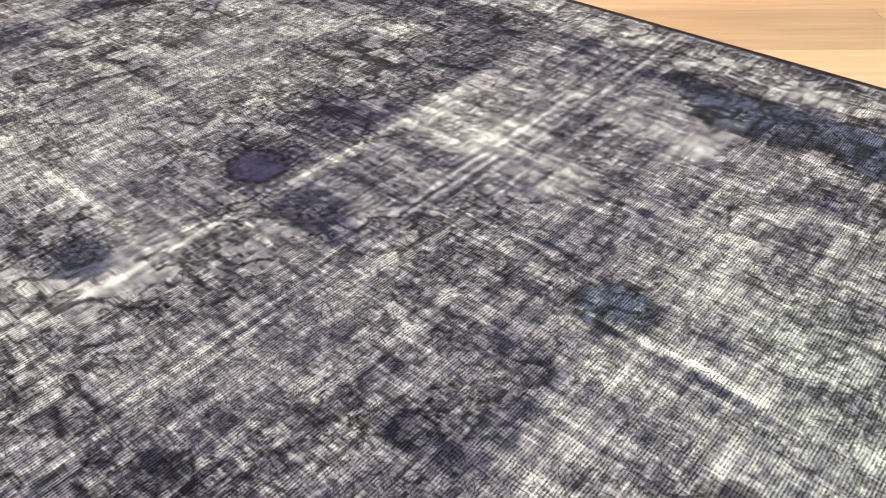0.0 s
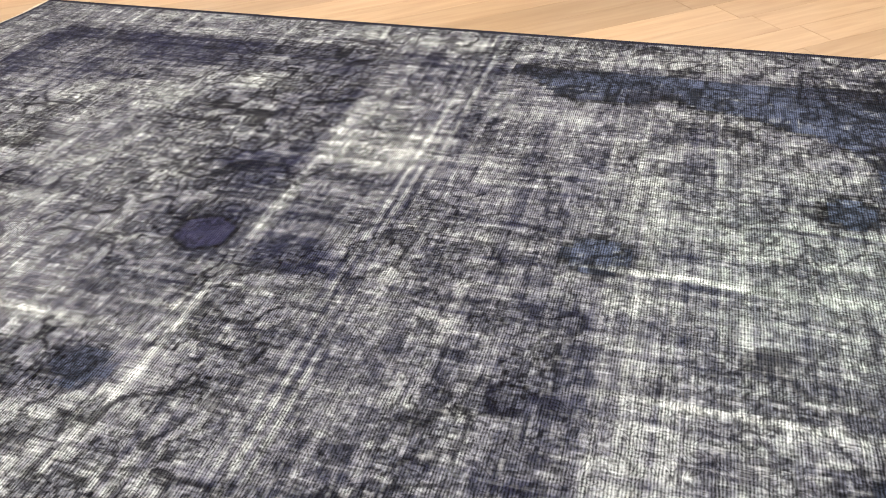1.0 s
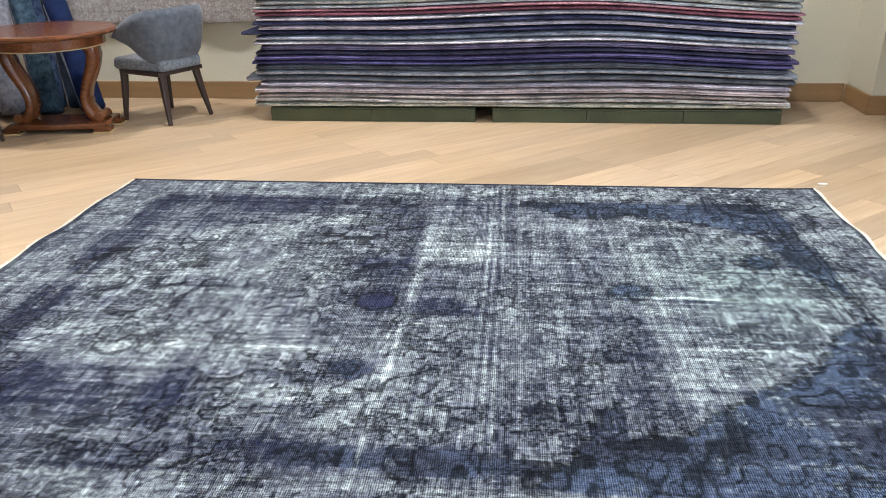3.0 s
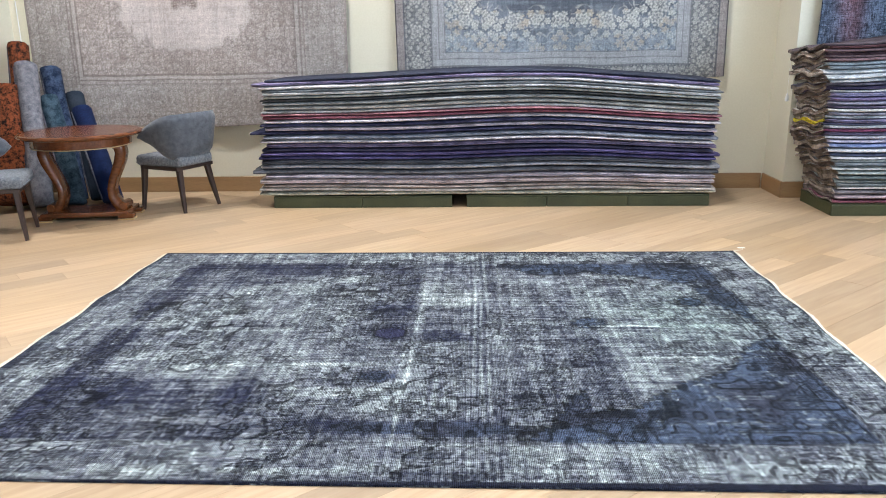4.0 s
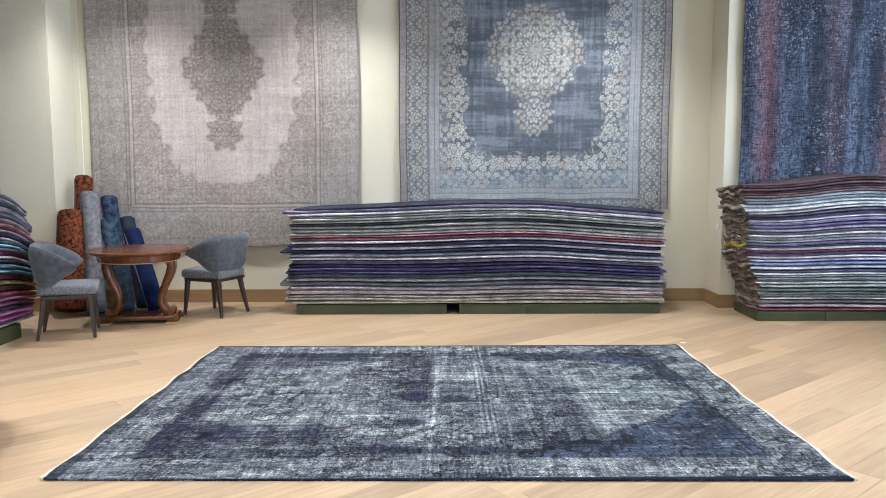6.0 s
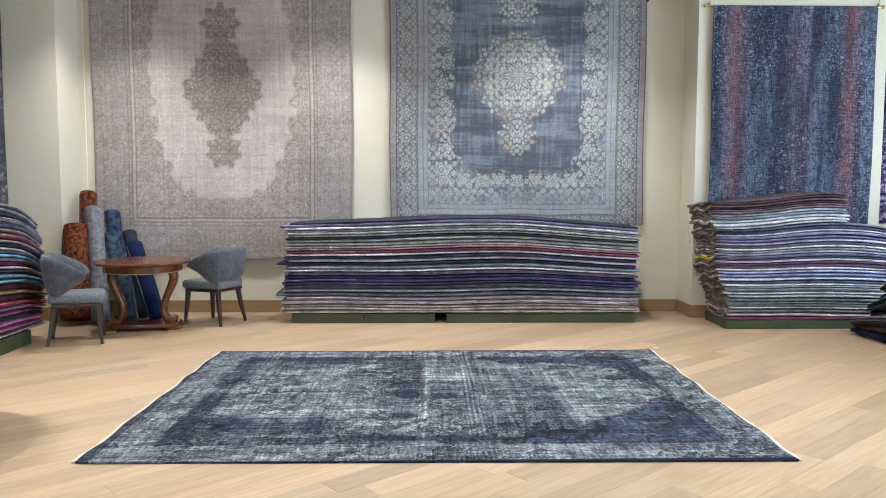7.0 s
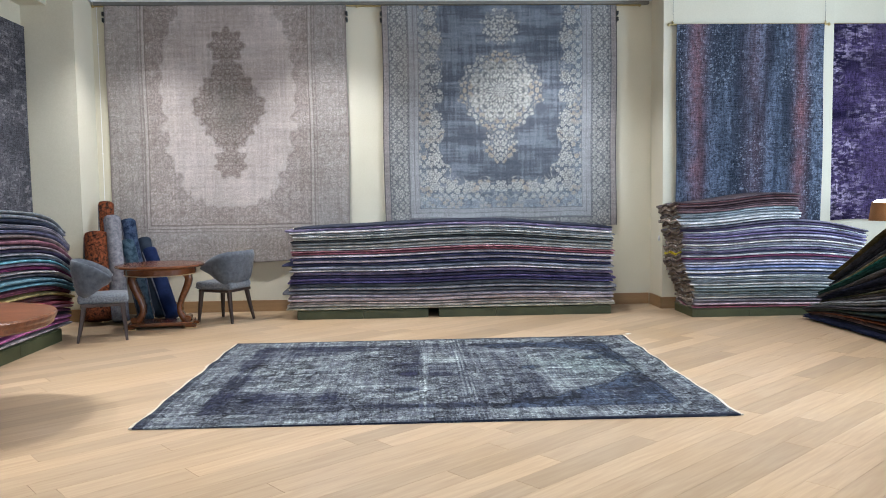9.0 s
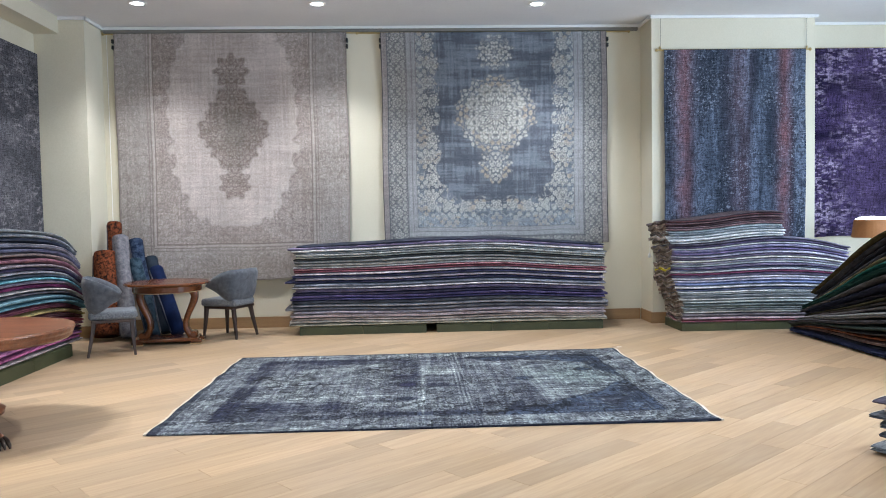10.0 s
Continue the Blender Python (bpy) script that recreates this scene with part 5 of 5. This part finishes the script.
# ---- rolled rugs leaning in the corner ----
def rolled_rug(foot, head, r, mat, label, wraps=3, flat=1.0):
    foot, head = Vector(foot), Vector(head)
    along = head - foot
    length = along.length
    m = Matrix.Translation(foot) @ along.to_track_quat("Z", "Y").to_matrix().to_4x4()
    t = thing("rolled_rug", m, label, "rolled rug", "rolled rugs in the corner")
    bm = bmesh.new()
    rings = []
    for k in range(15):
        z = length * k / 14
        ring = []
        for j in range(28):
            a = 2 * math.pi * j / 28
            rr = r * (1 + 0.05 * math.sin(a * 2 + k * 0.5) + 0.03 * math.sin(z * 9 + a) + 0.07 * (j / 28))
            ring.append(bm.verts.new((rr * math.cos(a), rr * math.sin(a) * flat, z)))
        rings.append(ring)
    for a, b in zip(rings, rings[1:]):
        for j in range(28):
            bm.faces.new((a[j], a[(j + 1) % 28], b[(j + 1) % 28], b[j]))
    bm.faces.new(rings[0][::-1])
    body = part("roll", bm, mat, t, smooth=True)
    # the wound end and the loose edge
    spiral = bmesh.new()
    pts = []
    for k in range(60):
        a = k / 59 * wraps * 2 * math.pi
        rr = r * (0.98 - 0.85 * k / 59)
        pts.append((rr * math.cos(a), rr * math.sin(a) * flat, length + 0.004 - 0.03 * k / 59))
    sweep(pts, [(r * 0.12, 0.03)] * 60, spiral, side=Vector((0, 0, 1)))
    part("wound_end", spiral, mat, t)
    cap = bmesh.new()
    lathe([(r * 0.93, length - 0.02), (r * 0.9, length - 0.015), (0.01, length - 0.02)], 24, cap)
    for v in cap.verts:
        v.co.y *= flat
    part("end_cap", cap, mat, t)
    part("edge_binding", sweep([(r * 1.06, -0.0, 0.02), (r * 1.06, 0.0, length * 0.5), (r * 1.06, 0, length - 0.01)], [(0.014, 0.02)] * 3), pile_mat((0.10, 0.10, 0.12)), t)
    return t


ORANGE = surface("rust_pattern_wool", (0.014, 0.008, 0.007), (0.21, 0.060, 0.022), 26, 0.95, 0.4, 70, span_at=(0.42, 0.62))
GREYWOOL = surface("grey_back_wool", (0.09, 0.09, 0.105), (0.27, 0.26, 0.275), 22, 0.95, 0.4, 120)
DENIM = surface("blue_patch_wool", (0.008, 0.014, 0.035), (0.06, 0.085, 0.14), 16, 0.95, 0.4, 90, span_at=(0.42, 0.64))
TEAL = surface("teal_patch_wool", (0.012, 0.026, 0.04), (0.065, 0.10, 0.13), 16, 0.95, 0.4, 90, span_at=(0.42, 0.64))
NAVY = surface("navy_wool", (0.005, 0.009, 0.032), (0.016, 0.028, 0.085), 8, 0.95, 0.4, 90)
INK = surface("black_wool", (0.015, 0.02, 0.03), (0.035, 0.045, 0.06), 6, 0.95, 0.4, 90)
rolled_rug((-3.90, 3.12, 0.05), (-4.05, 3.58, 1.45), 0.085, ORANGE, "rust orange patterned rug rolled and leaning in the corner")
rolled_rug((-3.98, 2.98, 0.07), (-4.08, 3.36, 1.06), 0.15, ORANGE, "rust and black patterned rug loosely rolled in the corner")
rolled_rug((-3.70, 2.98, 0.05), (-3.93, 3.44, 1.27), 0.092, GREYWOOL, "mottled grey rug rolled and leaning in the corner")
rolled_rug((-3.50, 3.24, 0.05), (-3.80, 3.62, 1.22), 0.085, DENIM, "denim blue patchwork rug rolled upright in the corner")
rolled_rug((-3.42, 3.05, 0.05), (-3.76, 3.46, 0.96), 0.085, TEAL, "teal patchwork rug rolled and leaning in the corner")
rolled_rug((-3.32, 3.30, 0.05), (-3.62, 3.66, 0.98), 0.08, INK, "blackish rug rolled and leaning in the corner")
rolled_rug((-3.16, 3.22, 0.05), (-3.54, 3.60, 0.84), 0.09, NAVY, "deep navy rug rolled and leaning in the corner")


# ---- lamp, cord and small things ----
def floor_lamp():
    t = thing("floor_lamp", pose(5.80, 2.95, -0.0), "floor lamp with an amber drum shade, lit", "floor lamp")
    part("base", lathe([(0.15, 0.001), (0.15, 0.015), (0.13, 0.025), (0.02, 0.035)], 28), BLACK, t)
    part("pole", lathe([(0.012, 0.03), (0.012, 1.18)], 12), BLACK, t)
    part("shade", lathe([(0.24, 1.11), (0.245, 1.11), (0.215, 1.34), (0.21, 1.34)], 36), surface("amber_shade", (0.30, 0.12, 0.03), (0.40, 0.17, 0.05), 8, 0.7, 0.1), t)
    part("diffuser", lathe([(0.205, 1.32), (0.20, 1.35), (0.15, 1.375), (0.01, 1.385)], 36), SHADE, t, "white lit diffuser")


floor_lamp()


def pull_cord():
    t = thing("pull_cord", pose(2.99, 3.32, 0), "thin white pull cord with a small acorn knob", "pull cord")
    part("cord", lathe([(0.0015, 0.95), (0.0015, 1.30)], 8), WHITE, t)
    part("knob", lathe([(0.004, 0.88), (0.016, 0.885), (0.018, 0.90), (0.010, 0.94), (0.004, 0.955)], 12), WHITE, t)
    part("bracket", box(-0.01, 0.062, -0.01, 0.01, 1.295, 1.315, 0.003), WHITE, t)


pull_cord()


def wall_cable():
    t = thing("cable", pose(-4.165, 3.842, 0), "thin cream cable running down the wall", "cable")
    part("run", lathe([(0.005, 1.2), (0.005, 3.97)], 8), WHITE, t)
    for z in (1.4, 2.1, 2.8, 3.5):
        part("cable_clip", box(-0.009, 0.009, -0.007, 0.005, z - 0.006, z + 0.006, 0.002), WHITE, t)


wall_cable()


# ---- floor boards ----
def clip_poly(poly, x0, x1, y0, y1):
    """The part of a convex outline inside a rectangle."""
    for axis, limit, sign in ((0, x0, 1), (0, x1, -1), (1, y0, 1), (1, y1, -1)):
        out = []
        for p, q in zip(poly, poly[1:] + poly[:1]):
            a, b = sign * (p[axis] - limit), sign * (q[axis] - limit)
            if a >= 0:
                out.append(p)
            if (a >= 0) != (b >= 0):
                f = a / (a - b)
                out.append((p[0] + f * (q[0] - p[0]), p[1] + f * (q[1] - p[1])))
        poly = out
        if len(poly) < 3:
            return []
    return poly


def boards():
    rs = np.random.RandomState(4)
    floor = thing("floor", pose(0, 0, 0), "pale oak boards laid diagonally, satin varnished", "floor", kind="structure")
    ca, sa = math.cos(radians(PLANK_TURN)), math.sin(radians(PLANK_TURN))
    width, singles, rest = 0.175, [], []
    for row in range(-110, 111):
        s = -14 + rs.rand() * 1.5
        while s < 14:
            l = 1.0 + 1.6 * rs.rand()
            g = 0.0006
            quad = [(s + g, row * width + g), (s + l - g, row * width + g), (s + l - g, (row + 1) * width - g), (s + g, (row + 1) * width - g)]
            s += l
            poly = clip_poly([(ca * a - sa * b, sa * a + ca * b) for a, b in quad], -4.86, 8.2, -9.2, 3.85)
            if len(poly) < 3:
                continue
            cx, cy = sum(p[0] for p in poly) / len(poly), sum(p[1] for p in poly) / len(poly)
            near = -4.2 < cx < 4.8 and -4.2 < cy < 3.6 and not (-1.8 < cx < 1.8 and -1.2 < cy < 1.3)
            (singles if near else rest).append(poly)

    def solid(poly, verts, faces):
        n, k = len(poly), len(verts)
        cx, cy = sum(p[0] for p in poly) / n, sum(p[1] for p in poly) / n
        for z, shrink in ((-0.02, 0.0), (-0.0008, 0.0), (0.0, 0.0012)):
            for x, y in poly:
                d = math.hypot(x - cx, y - cy) or 1
                verts.append((x - (x - cx) / d * shrink, y - (y - cy) / d * shrink, z))
        for j in range(n):
            i = (j + 1) % n
            faces.append((k + j, k + i, k + n + i, k + n + j))
            faces.append((k + n + j, k + n + i, k + 2 * n + i, k + 2 * n + j))
        faces.append(tuple(k + 2 * n + j for j in range(n)))

    singles.sort(key=lambda p: abs(p[0][0]) + abs(p[0][1] + 1.0))
    rest += singles[300:]
    for poly in singles[:300]:
        verts, faces = [], []
        solid(poly, verts, faces)
        link_mesh("board", verts, faces, OAK, floor)
    verts, faces = [], []
    for poly in rest:
        solid(poly, verts, faces)
    tagged(link_mesh("far_boards", verts, faces, OAK, floor), kind="stuff")


boards()
